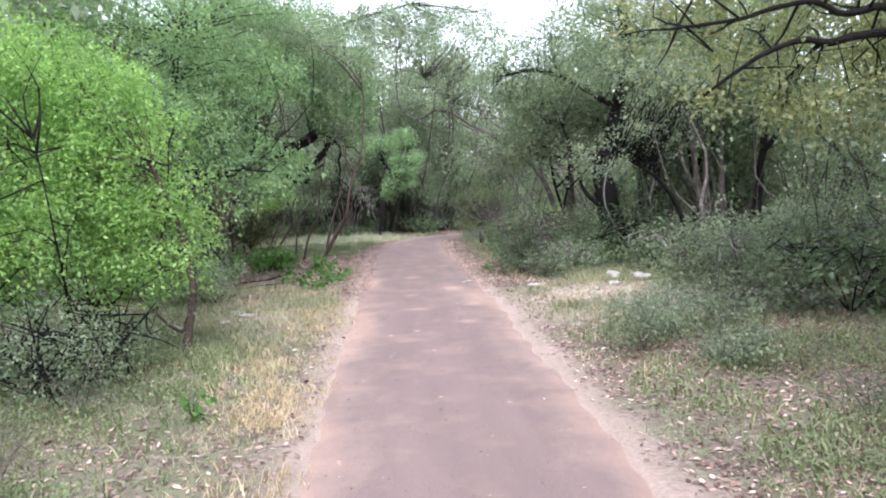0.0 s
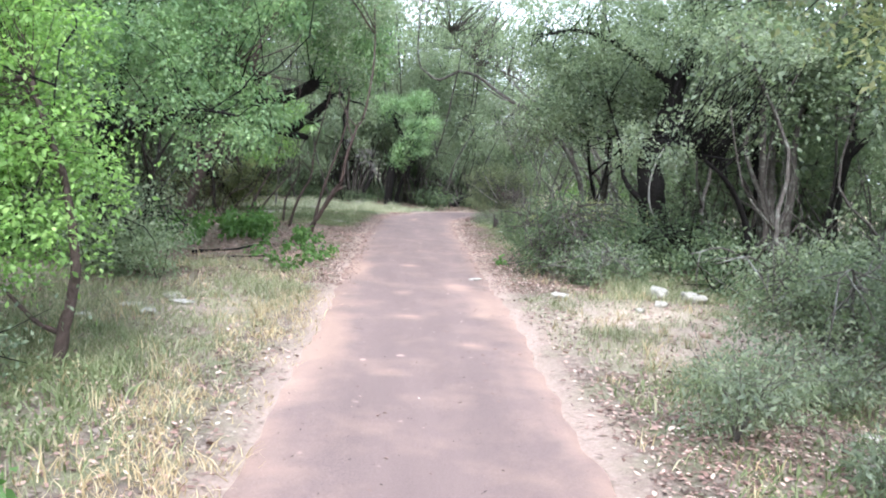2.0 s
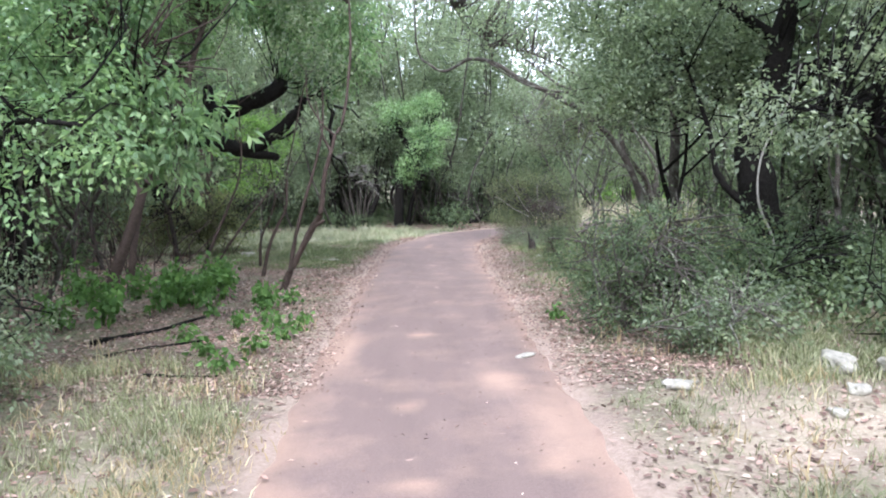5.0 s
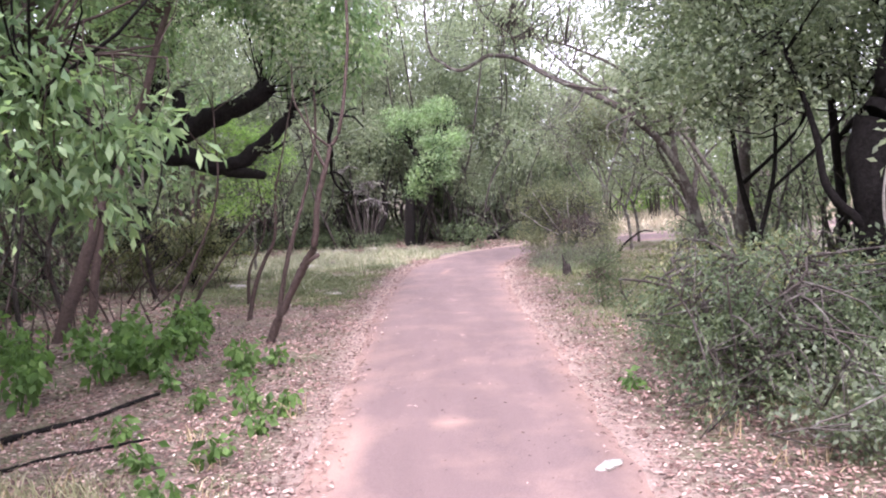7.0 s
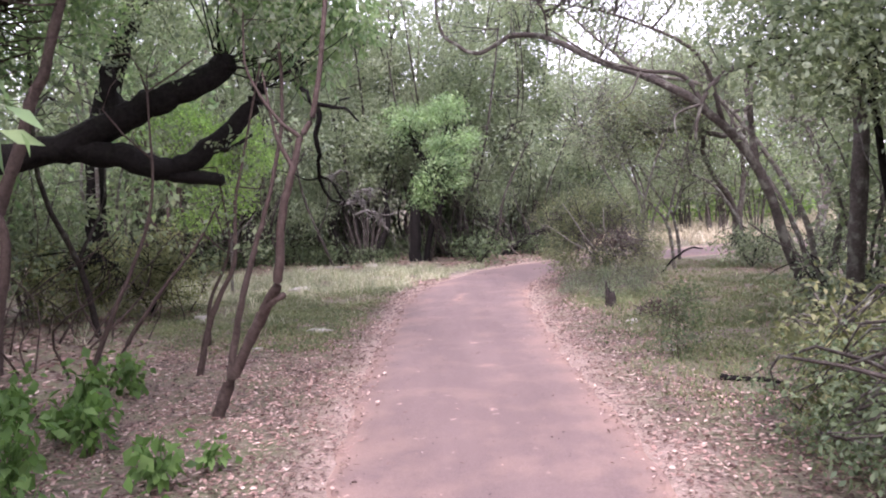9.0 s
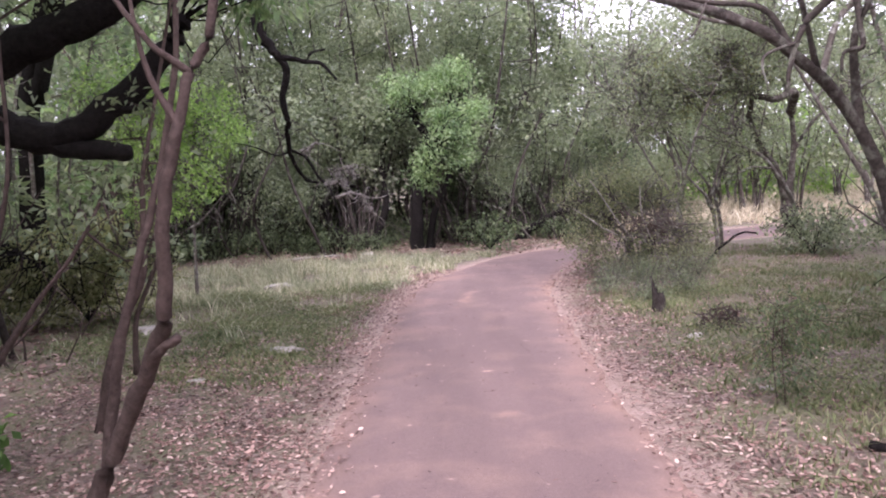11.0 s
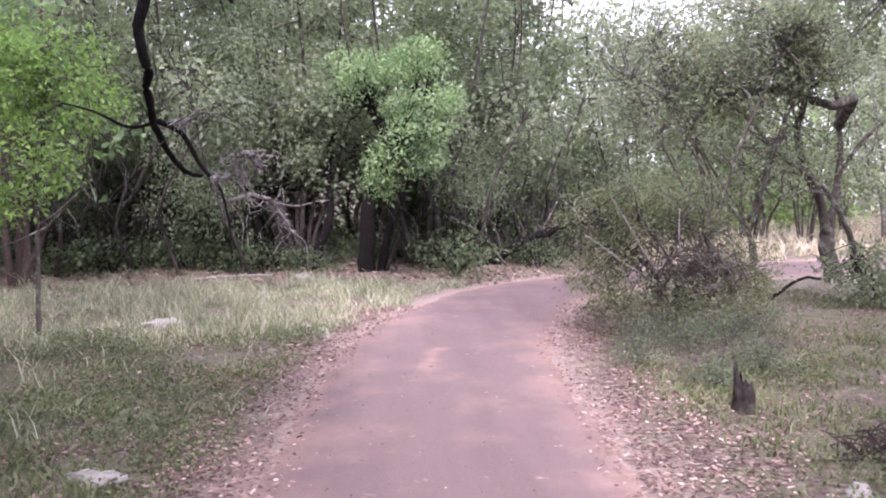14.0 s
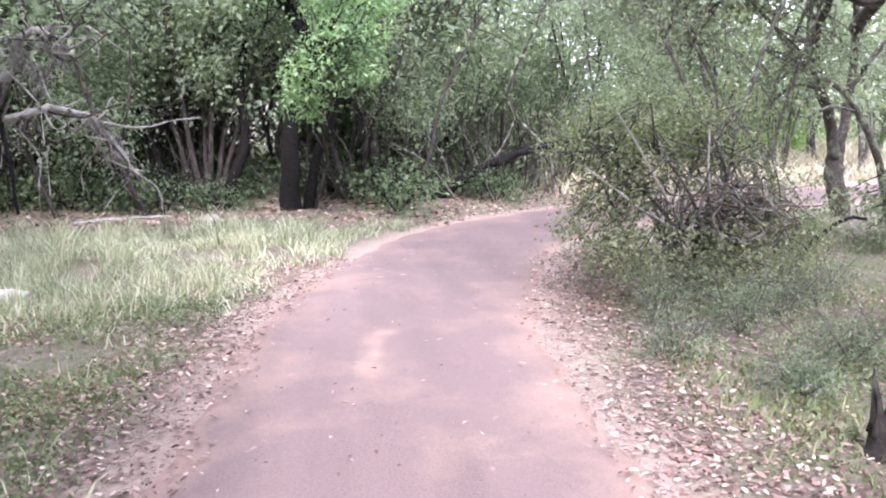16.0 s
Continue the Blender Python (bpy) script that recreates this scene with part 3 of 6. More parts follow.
# thin leaning double trunk at the edge of the litter
X, Y = -1.85, 14.15
plant("leaning_tree", X, Y, "thin brown leaning tree forked low over leaf litter", "tree",
      stems_at(X, Y, [("trunk", [(-1.85, 14.15, -0.06), (-1.74, 14.1, 0.2), (-1.52, 14.0, 0.62), (-1.33, 13.85, 0.9), (-1.22, 13.7, 1.12), (-1.15, 13.6, 1.5), (-1.07, 13.55, 1.78), (-0.98, 13.55, 2.05), (-0.87, 13.55, 2.32), (-0.75, 13.6, 3.2), (-0.8, 13.8, 4.2)], 0.052, 0.012),
                      ("trunk", [(-1.72, 14.1, 0.22), (-1.66, 14.12, 0.6), (-1.58, 14.1, 0.9), (-1.5, 14.1, 1.15), (-1.42, 14.1, 1.4), (-1.33, 14.1, 1.66), (-1.2, 14.1, 2.2), (-1.2, 14.2, 2.8)], 0.032, 0.012),
                      ("stub", [(-1.36, 13.87, 0.86), (-1.28, 13.8, 0.93), (-1.2, 13.78, 0.97)], 0.03, 0.022),
                      ("limb", [(-1.62, 14.05, 0.42), (-1.5, 14.1, 0.72), (-1.4, 14.15, 0.92)], 0.022, 0.012),
                      ("limb", [(-1.05, 13.55, 1.85), (-1.15, 13.55, 2.1), (-1.22, 13.6, 2.5)], 0.018, 0.006),
                      # these two limbs carry extra canopy added to shade the litter
                      ("limb", [(-0.78, 13.7, 3.7), (-1.3, 13.3, 4.3), (-2.0, 12.9, 4.7), (-3.0, 12.7, 4.9)], 0.018, 0.006),
                      ("limb", [(-0.78, 13.75, 3.8), (-1.2, 14.2, 4.4), (-2.1, 14.7, 4.8)], 0.016, 0.006),
                      ("limb", [(-0.98, 13.55, 2.05), (-1.12, 13.5, 2.18), (-1.3, 13.5, 2.5), (-1.32, 13.6, 2.9)], 0.016, 0.006)]),
      # last three blobs: that extra canopy, mostly above the view
      rel(X, Y, [(-0.8, 13.8, 4.3, 0.7, 0.7, 0.5), (-1.3, 14.2, 3.9, 0.7, 0.7, 0.5), (-1.2, 13.8, 3.0, 0.5, 0.5, 0.35), (-1.6, 13.0, 4.7, 1.2, 1.2, 0.4), (-2.8, 12.7, 4.9, 1.2, 1.2, 0.4), (-1.9, 14.6, 4.8, 1.2, 1.1, 0.4)]), 520, 26, 0.055, M_OAK, M_BARK_BROWN, spread=0.16, twig=0.006, shoots=90)
for nm, bx, by, line, r in (("sapling", -2.36, 15.5, [(-2.36, 15.5, 0), (-2.2, 15.5, 0.58), (-1.97, 15.5, 1.04), (-1.91, 15.5, 1.62), (-1.81, 15.5, 2.02), (-1.6, 15.6, 3.0)], 0.034),
                            ("sapling", -3.2, 15.0, [(-3.2, 15, 0), (-2.97, 15, 0.57), (-2.71, 15, 1.1), (-2.49, 15, 1.7), (-2.5, 15.1, 2.6)], 0.03),
                            ("sapling", -3.05, 15.1, [(-3.05, 15.1, 0), (-2.82, 15.05, 0.45), (-2.46, 15, 0.91), (-2.14, 15, 1.29), (-1.95, 15, 1.6)], 0.026),
                            ("sapling", -2.7, 17.1, [(-2.7, 17.1, 0), (-2.65, 17.1, 0.5), (-2.4, 17.1, 1.1), (-2.5, 17.2, 2.0)], 0.03)):
    plant(nm, bx, by, "slender bare-stemmed sapling with a few leaves", "tree", stems_at(bx, by, [("trunk", line, r, 0.008)]),
          rel(bx, by, [(line[-1][0], line[-1][1], line[-1][2] + 0.1, 0.5, 0.5, 0.5), (line[-2][0], line[-2][1], line[-2][2], 0.35, 0.35, 0.3)]), 8, 20, 0.055, M_OAK, M_BARK_BROWN, group="thin saplings", sides=6)
for bx, by, line, r in ((-4.35, 14.6, [(-4.35, 14.6, -0.05), (-4.0, 14.6, 0.8), (-3.69, 14.6, 1.51), (-3.48, 14.6, 1.91), (-3.2, 14.6, 2.6), (-2.95, 14.6, 3.24), (-2.6, 14.8, 4.4)], 0.09),
                        (-4.5, 16.0, [(-4.5, 16.0, -0.05), (-4.4, 16, 0.7), (-4.3, 16, 1.3), (-4.4, 16, 2.2), (-4.2, 16.1, 3.6)], 0.07)):
    plant("tree", bx, by, "brown-trunked tree leaning among undergrowth", "tree", stems_at(bx, by, [("trunk", line, r, 0.03)]),
          rel(bx, by, [(line[-1][0], line[-1][1], line[-1][2] + 0.2, 1.2, 1.1, 0.8), (line[-1][0] - 0.8, line[-1][1] - 0.3, line[-1][2] - 0.3, 0.9, 0.9, 0.6)]), 260, 32, 0.07, M_ELM, M_BARK_BROWN, spread=0.17)

# tree over the right verge near the start
X, Y = 5.2, 2.8
plant("oak_tree", X, Y, "spreading oak with crooked boughs and yellowish leaves", "tree",
      stems_at(X, Y, [("trunk", [(5.2, 2.8, -0.1), (5.1, 2.85, 0.8), (4.9, 2.9, 1.7), (4.8, 3.0, 2.6)], 0.17, 0.1),
                      ("limb", [(4.85, 2.95, 2.2), (4.3, 3, 2.65), (3.67, 3, 2.75), (3.2, 3, 2.68), (2.88, 3, 2.69), (2.55, 3, 2.55), (2.2, 3.1, 2.3)], 0.055, 0.012),
                      ("limb", [(4.8, 3.0, 2.5), (4.2, 3, 2.9), (3.67, 3, 2.95), (3.3, 3, 2.9), (3.0, 3, 3.0), (2.5, 3.1, 2.9), (1.95, 3.2, 2.85)], 0.05, 0.012),
                      ("limb", [(4.8, 3.0, 2.5), (4.6, 3.6, 3.4), (4.2, 4.2, 4.2)], 0.07, 0.02)]),
      rel(X, Y, [(3.1, 3.3, 2.35, 0.85, 0.8, 0.28), (2.9, 4.0, 2.9, 1.1, 0.9, 0.5), (4.2, 3.8, 2.4, 1.0, 0.9, 0.55), (4.2, 3.6, 3.9, 1.5, 1.4, 0.6), (5.3, 3.6, 2.9, 1.2, 1.2, 0.9), (2.3, 3.6, 3.4, 0.7, 0.7, 0.35), (4.8, 5.2, 3.6, 1.3, 1.0, 0.8), (6.0, 5.4, 2.9, 1.2, 1.0, 0.9)]), 950, 34, 0.055, M_OLIVE, M_BARK, spread=0.15)

# tangled bush and grass-like shrubs, right verge
X, Y = 3.9, 6.2
plant("shrub", X, Y, "wide tangled pale grey-green shrub on the verge", "bush",
      stems_at(X, Y, [("stem", [(3.9, 6.2, 0), (3.9 + 0.5 * math.cos(a), 6.2 + 0.4 * math.sin(a), 0.5), (3.9 + 1.1 * math.cos(a), 6.2 + 0.8 * math.sin(a), 0.95), (3.9 + 1.5 * math.cos(a), 6.2 + 0.9 * math.sin(a), 0.9)], 0.018, 0.006) for a in (0, 0.9, 1.8, 2.7, 3.5, 4.3, 5.4)]),
      rel(X, Y, [(3.5, 6.1, 0.75, 0.7, 0.7, 0.45), (4.3, 6.3, 0.8, 1.0, 0.8, 0.5), (5.3, 6.2, 0.9, 1.0, 0.9, 0.6), (3.2, 5.9, 0.4, 0.5, 0.5, 0.3), (4.0, 5.5, 0.35, 0.8, 0.5, 0.3)]), 560, 30, 0.045, M_GREY, M_BARK_GREY, spread=0.13)
for bx, by, h, r in ((1.9, 3.85, 0.55, 0.4), (2.35, 4.4, 0.5, 0.35), (2.5, 3.1, 0.35, 0.3), (3.0, 4.6, 0.45, 0.4)):
    plant("weed_clump", bx, by, "upright soft grey-green weeds on the verge", "weed",
          [("stem", [(0, 0, 0), (0.1 * math.cos(a), 0.1 * math.sin(a), h * 0.5), (0.8 * r * math.cos(a), 0.8 * r * math.sin(a), h)], 0.006, 0.002) for a in np.arange(0, 6.2, 0.7)],
          [(0, 0, h * 0.5, r, r, h * 0.5)], 80, 24, 0.045, M_GREY, M_BARK_GREY, group="verge weeds", spread=0.08, ratio=0.3, flat=0.3, sides=4, twig=0.003)

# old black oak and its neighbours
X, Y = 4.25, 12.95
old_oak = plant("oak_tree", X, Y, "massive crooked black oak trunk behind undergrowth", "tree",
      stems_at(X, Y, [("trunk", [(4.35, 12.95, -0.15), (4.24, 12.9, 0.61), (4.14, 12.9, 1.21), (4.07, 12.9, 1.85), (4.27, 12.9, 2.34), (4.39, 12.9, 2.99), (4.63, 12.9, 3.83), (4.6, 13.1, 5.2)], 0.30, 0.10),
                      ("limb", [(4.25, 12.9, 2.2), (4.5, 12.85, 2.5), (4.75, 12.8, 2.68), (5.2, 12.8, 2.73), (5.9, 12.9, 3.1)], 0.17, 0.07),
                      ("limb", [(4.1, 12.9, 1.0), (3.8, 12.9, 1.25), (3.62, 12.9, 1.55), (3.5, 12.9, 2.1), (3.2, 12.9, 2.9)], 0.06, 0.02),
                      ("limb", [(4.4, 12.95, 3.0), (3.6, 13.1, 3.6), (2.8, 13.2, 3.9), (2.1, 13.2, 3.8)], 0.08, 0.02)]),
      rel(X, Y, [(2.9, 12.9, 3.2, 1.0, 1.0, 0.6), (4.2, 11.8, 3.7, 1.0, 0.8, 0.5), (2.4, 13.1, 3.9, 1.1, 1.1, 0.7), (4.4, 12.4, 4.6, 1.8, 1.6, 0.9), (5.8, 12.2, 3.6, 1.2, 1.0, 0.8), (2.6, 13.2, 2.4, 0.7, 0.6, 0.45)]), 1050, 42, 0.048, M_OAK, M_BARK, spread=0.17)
part("vine", tubes_mesh("vine", [(rel(X, Y, [(4.05, 12.55, 0.15), (4.2, 12.55, 0.6), (4.0, 12.55, 1.15), (4.05, 12.55, 1.7), (4.35, 12.55, 2.3), (4.5, 12.6, 2.7)]), 0.018, 0.01)], M_LICHEN, 6), old_oak, "pale twisted bare vine stem")
for bx, by, rad, hh, lean in ((5.7, 14.5, 0.12, 4.5, 0.3), (6.4, 13.4, 0.11, 4.2, -0.4), (4.95, 14.9, 0.08, 4.5, -0.3), (3.6, 14.2, 0.05, 3.4, -0.4), (3.35, 13.8, 0.04, 3.2, 0.3), (6.9, 12.0, 0.12, 4.6, 0.2)):
    plant("oak_tree", bx, by, "dark slender oak trunk in a shaded grove", "tree",
          [("trunk", [(0, 0, -0.05), (lean * 0.2, 0.05, hh * 0.25), (lean * 0.7, 0, hh * 0.5), (lean, 0.1, hh)], rad, rad * 0.4),
           ("limb", [(lean * 0.5, 0, hh * 0.42), (lean * 0.5 + 0.5, -0.3, hh * 0.6), (lean + 0.9, -0.5, hh * 0.85)], rad * 0.5, 0.012)],
          [(lean, 0, hh, 1.2, 1.1, 0.8), (lean + 0.7, -0.4, hh * 0.82, 0.8, 0.8, 0.5), (lean - 0.6, -0.5, hh * 0.75, 0.7, 0.7, 0.4)], 260, 32, 0.06, M_OAK, M_BARK, group="grove trunks", spread=0.17)
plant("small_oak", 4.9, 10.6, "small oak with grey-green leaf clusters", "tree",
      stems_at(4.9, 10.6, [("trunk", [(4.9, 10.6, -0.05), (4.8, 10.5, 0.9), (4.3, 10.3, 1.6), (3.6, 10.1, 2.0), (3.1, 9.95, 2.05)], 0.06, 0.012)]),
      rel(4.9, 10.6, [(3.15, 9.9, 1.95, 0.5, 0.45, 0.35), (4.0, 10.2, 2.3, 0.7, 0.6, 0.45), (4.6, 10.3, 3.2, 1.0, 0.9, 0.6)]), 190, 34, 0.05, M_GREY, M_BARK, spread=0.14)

# undergrowth bushes on the right
X, Y = 2.7, 12.7
plant("shrub", X, Y, "dense olive-green shrub below the oak", "bush",
      stems_at(X, Y, [("stem", [(2.7, 12.7, 0), (2.7 + 0.3 * math.cos(a), 12.7 + 0.3 * math.sin(a), 0.4), (2.7 + 0.6 * math.cos(a), 12.7 + 0.6 * math.sin(a), 0.9)], 0.02, 0.006) for a in (0.3, 1.3, 2.4, 3.3, 4.2, 5.3)]),
      rel(X, Y, [(2.4, 12.8, 0.5, 0.5, 0.6, 0.45), (3.0, 12.4, 0.55, 0.7, 0.6, 0.5)]), 220, 30, 0.05, M_OLIVE, M_BARK_GREY, spread=0.13)
X, Y = 2.1, 15.25
plant("tall_weed", X, Y, "tall narrow dark green weed among dry leaves", "weed",
      [("stem", [(0.05 * k - 0.1, 0, 0), (0.06 * k - 0.12, 0.02, 0.35), (0.05 * k - 0.1, 0, 0.62)], 0.004, 0.002) for k in range(2)],
      [(0, 0, 0.4, 0.2, 0.18, 0.36)], 120, 10, 0.035, M_DARK, M_BARK_BROWN, spread=0.06, ratio=0.4, sides=4, twig=0.003, shoots=61)
X, Y = 2.9, 11.3
plant("shrub", X, Y, "dark green sprawling undergrowth below the oak", "bush",
      stems_at(X, Y, [("stem", [(2.9, 11.3, 0), (2.9 + 0.5 * math.cos(a), 11.3 + 0.4 * math.sin(a), 0.35), (2.9 + 1.0 * math.cos(a), 11.3 + 0.7 * math.sin(a), 0.6)], 0.014, 0.005) for a in (0.3, 1.5, 2.7, 3.9, 5.2)]),
      rel(X, Y, [(2.3, 11.3, 0.4, 0.6, 0.6, 0.35), (3.2, 11.2, 0.45, 0.9, 0.6, 0.4), (4.2, 11.5, 0.5, 0.9, 0.7, 0.45)]), 360, 30, 0.055, M_DARK, M_BARK, spread=0.13)
X, Y = 1.95, 10.75
plant("shrub", X, Y, "green holly-leaved bush beside fallen leaves", "bush",
      stems_at(X, Y, [("stem", [(1.95, 10.75, 0), (1.95 + 0.2 * math.cos(a), 10.75 + 0.25 * math.sin(a), 0.5), (1.95 + 0.5 * math.cos(a), 10.75 + 0.55 * math.sin(a), 1.05)], 0.014, 0.005) for a in (0.2, 1.2, 2.2, 3.2, 4.2, 5.2)]),
      rel(X, Y, [(1.9, 11.2, 0.7, 0.4, 0.6, 0.45), (2.2, 10.8, 0.85, 0.6, 0.6, 0.4), (2.3, 10.3, 0.4, 0.6, 0.5, 0.35), (2.9, 10.9, 0.7, 0.6, 0.5, 0.5), (1.95, 12.1, 0.5, 0.35, 0.5, 0.4), (2.0, 12.7, 0.3, 0.35, 0.5, 0.25), (1.75, 10.6, 0.3, 0.3, 0.5, 0.25)]), 420, 30, 0.032, M_DARK, M_BARK_DIM, spread=0.11)

X, Y = 2.35, 9.75
plant("shrub", X, Y, "fresh green low sprawling shrub beside leaf litter", "bush",
      stems_at(X, Y, [("stem", [(2.35, 9.75, 0), (2.35 + 0.2 * math.cos(a), 9.75 + 0.2 * math.sin(a), 0.25), (2.35 + 0.45 * math.cos(a), 9.75 + 0.4 * math.sin(a), 0.45)], 0.01, 0.004) for a in (0.2, 1.4, 2.6, 3.8, 5.0)]),
      rel(X, Y, [(2.35, 9.8, 0.3, 0.5, 0.45, 0.25), (2.9, 9.9, 0.35, 0.5, 0.45, 0.3)]), 130, 26, 0.04, M_OAK, M_BARK_GREY, spread=0.1)

# lichen-barked tree and arching boughs over the path
X, Y = 4.15, 16.1
plant("oak_tree", X, Y, "grey lichen-spotted oak with boughs arching over the path", "tree",
      stems_at(X, Y, [("trunk", [(4.15, 16.1, -0.1), (4.13, 16.05, 0.78), (4.13, 16, 1.9), (4.1, 16, 2.7), (3.94, 16, 3.44), (3.8, 16, 5.0)], 0.10, 0.05),
                      ("limb", [(4.1, 16.05, 2.9), (4.0, 16.5, 3.05), (3.89, 16.8, 2.9), (3.21, 16.8, 2.78), (2.95, 16.8, 2.6), (2.84, 16.8, 2.4), (2.77, 16.8, 2.04)], 0.055, 0.018),
                      ("limb", [(4.45, 17.4, -0.05), (4.17, 17.5, 0.5), (3.77, 17.5, 1.64), (3.18, 17.4, 2.34), (2.6, 17.5, 2.75), (2.1, 18.4, 3.15), (1.6, 19.3, 3.6), (1.2, 19.7, 3.75), (0.69, 19.7, 3.52), (0.4, 19.8, 3.65), (0.15, 20, 3.95), (0.1, 19.8, 5.0), (0.3, 19.4, 6.0)], 0.07, 0.014),
                      ("limb", [(3.3, 17.4, 2.25), (2.95, 17.2, 3.0), (2.2, 17.5, 3.5), (1.5, 17.6, 3.7)], 0.03, 0.008),
                      ("limb", [(2.85, 16.8, 2.42), (2.5, 16.6, 2.3), (2.45, 16.4, 2.05)], 0.018, 0.006),
                      ("limb", [(3.32, 16.8, 2.76), (3.3, 16.7, 2.5), (3.26, 16.6, 2.33), (3.1, 16.55, 2.3), (3.05, 16.5, 2.15)], 0.03, 0.012),
                      ("limb", [(4.06, 16, 3.1), (4.36, 16, 3.37), (4.79, 16, 3.41), (5.5, 16, 3.7)], 0.06, 0.03),
                      ("limb", [(3.7, 17.48, 1.75), (3.66, 17.45, 2.1), (3.62, 17.4, 2.5), (3.8, 17.4, 2.95), (4.0, 17.4, 3.6)], 0.05, 0.02),
                      ("limb", [(3.1, 17.4, 2.42), (2.85, 17.45, 2.8), (2.38, 17.5, 2.9), (1.9, 17.5, 3.05), (1.3, 17.4, 3.4)], 0.035, 0.01),
                      ("limb", [(2.38, 17.5, 2.88), (2.2, 17.3, 2.6), (2.0, 17.2, 2.5)], 0.014, 0.005),
                      ("limb", [(1.6, 19.3, 3.6), (1.5, 19.0, 3.95), (1.1, 18.8, 4.2), (0.8, 18.7, 4.6)], 0.02, 0.008)]),
      rel(X, Y, [(3.4, 16.4, 3.9, 1.3, 1.1, 0.6), (1.9, 17.8, 4.1, 1.2, 1.1, 0.55), (4.6, 16.0, 4.6, 1.5, 1.3, 0.8), (0.9, 19.6, 4.4, 1.2, 1.0, 0.5), (3.2, 16.9, 3.1, 0.7, 0.6, 0.3), (1.2, 18.6, 5.6, 1.8, 1.4, 0.6), (2.6, 18.0, 5.4, 1.3, 1.2, 0.6), (0.2, 19.6, 6.2, 1.4, 1.2, 0.5)]), 800, 34, 0.045, M_OAK, M_BARK_DIM, spread=0.17)
X, Y = 5.65, 20.0
plant("oak_tree", X, Y, "many-stemmed grey oak leaning over dry grass", "tree",
      stems_at(X, Y, [("trunk", [(5.66, 20, -0.15), (5.52, 20, 0.8), (5.03, 20, 1.7), (4.56, 20, 2.37), (3.95, 20, 2.95), (3.07, 20, 3.2), (2.33, 20, 3.78), (1.9, 20, 4.2)], 0.055, 0.013),
                      ("limb", [(4.58, 20, 2.35), (4.84, 20, 3.09), (5.42, 20, 3.44), (5.92, 20, 3.55), (6.6, 20, 4.0)], 0.045, 0.02),
                      ("trunk", [(5.85, 20.1, -0.1), (6.02, 20, 0.95), (5.78, 20, 1.69), (5.29, 20, 2.8), (5.0, 20, 3.9)], 0.06, 0.02),
                      ("trunk", [(5.75, 20.2, -0.1), (5.4, 20.4, 1.0), (4.9, 20.6, 2.0), (4.3, 20.8, 3.2)], 0.05, 0.015)]),
      rel(X, Y, [(4.0, 20.2, 4.2, 1.3, 1.2, 0.6), (5.6, 20.3, 4.4, 1.5, 1.4, 0.8), (6.5, 20, 3.2, 1.1, 1.1, 0.8), (6.6, 19.8, 0.9, 0.7, 0.7, 0.8), (4.4, 21.2, 3.4, 1.1, 0.9, 0.5), (5.4, 21.4, 3.0, 1.0, 0.9, 0.5), (3.2, 20.6, 4.3, 0.9, 0.8, 0.45)]), 560, 30, 0.055, M_GREY, M_BARK_GREY, spread=0.18)

# bush and small trees at the bend
X, Y = 2.85, 22.0
bend_shrub = plant("shrub", X, Y, "rounded olive shrub round a tangle of dead grey twigs", "bush",
      stems_at(X, Y, [("stem", [(2.85 + 0.08 * math.cos(a), 22.0 + 0.08 * math.sin(a), -0.05), (2.85 + 0.2 * math.cos(a + 0.4), 22.0 + 0.2 * math.sin(a + 0.4), 0.35), (2.75 + 0.45 * math.cos(a), 22.0 + 0.4 * math.sin(a), 0.75), (2.6 + 0.6 * math.cos(a - 0.3), 22.0 + 0.5 * math.sin(a - 0.3), 1.1)], 0.026, 0.005) for a in np.arange(0, 6.2, 0.9)]),
      rel(X, Y, [(2.05, 21.8, 0.42, 0.4, 0.5, 0.42), (2.15, 21.9, 1.05, 0.42, 0.5, 0.32), (2.6, 22.1, 1.25, 0.5, 0.5, 0.28), (3.3, 22.3, 1.0, 0.5, 0.5, 0.35), (2.4, 21.5, 0.3, 0.55, 0.4, 0.3), (3.3, 21.6, 0.3, 0.5, 0.4, 0.3), (3.6, 22.0, 0.45, 0.4, 0.5, 0.4), (2.9, 21.2, 0.15, 0.7, 0.35, 0.18), (2.75, 22.2, 0.8, 0.7, 0.3, 0.4)]), 1250, 20, 0.032, M_SAGE, M_BARK_DIM, spread=0.1, shoots=260)
for k in range(90):
    a, r = rng.uniform(0, 6.28), 0.42 * rng.random() ** 0.6
    c = np.array([3.0 + r * math.cos(a), 21.5 + 0.8 * r * math.sin(a), 0.3 + 0.45 * rng.random()])
    d = unit(rng.normal(size=(1, 3)) * [1, 0.8, 0.8])[0] * rng.uniform(0.1, 0.3)
    q = rng.normal(size=(2, 3)) * 0.05
    part("dead_twig", tubes_mesh("dead_twig", [(rel(X, Y, [tuple(c - d), tuple(c - d * 0.3 + q[0]), tuple(c + d * 0.3 + q[1]), tuple(c + d)]), 0.008, 0.003)], (M_BARK_BROWN, M_BARK_DIM, M_BARK_GREY)[k % 3], 4, 3, 0.1), bend_shrub)
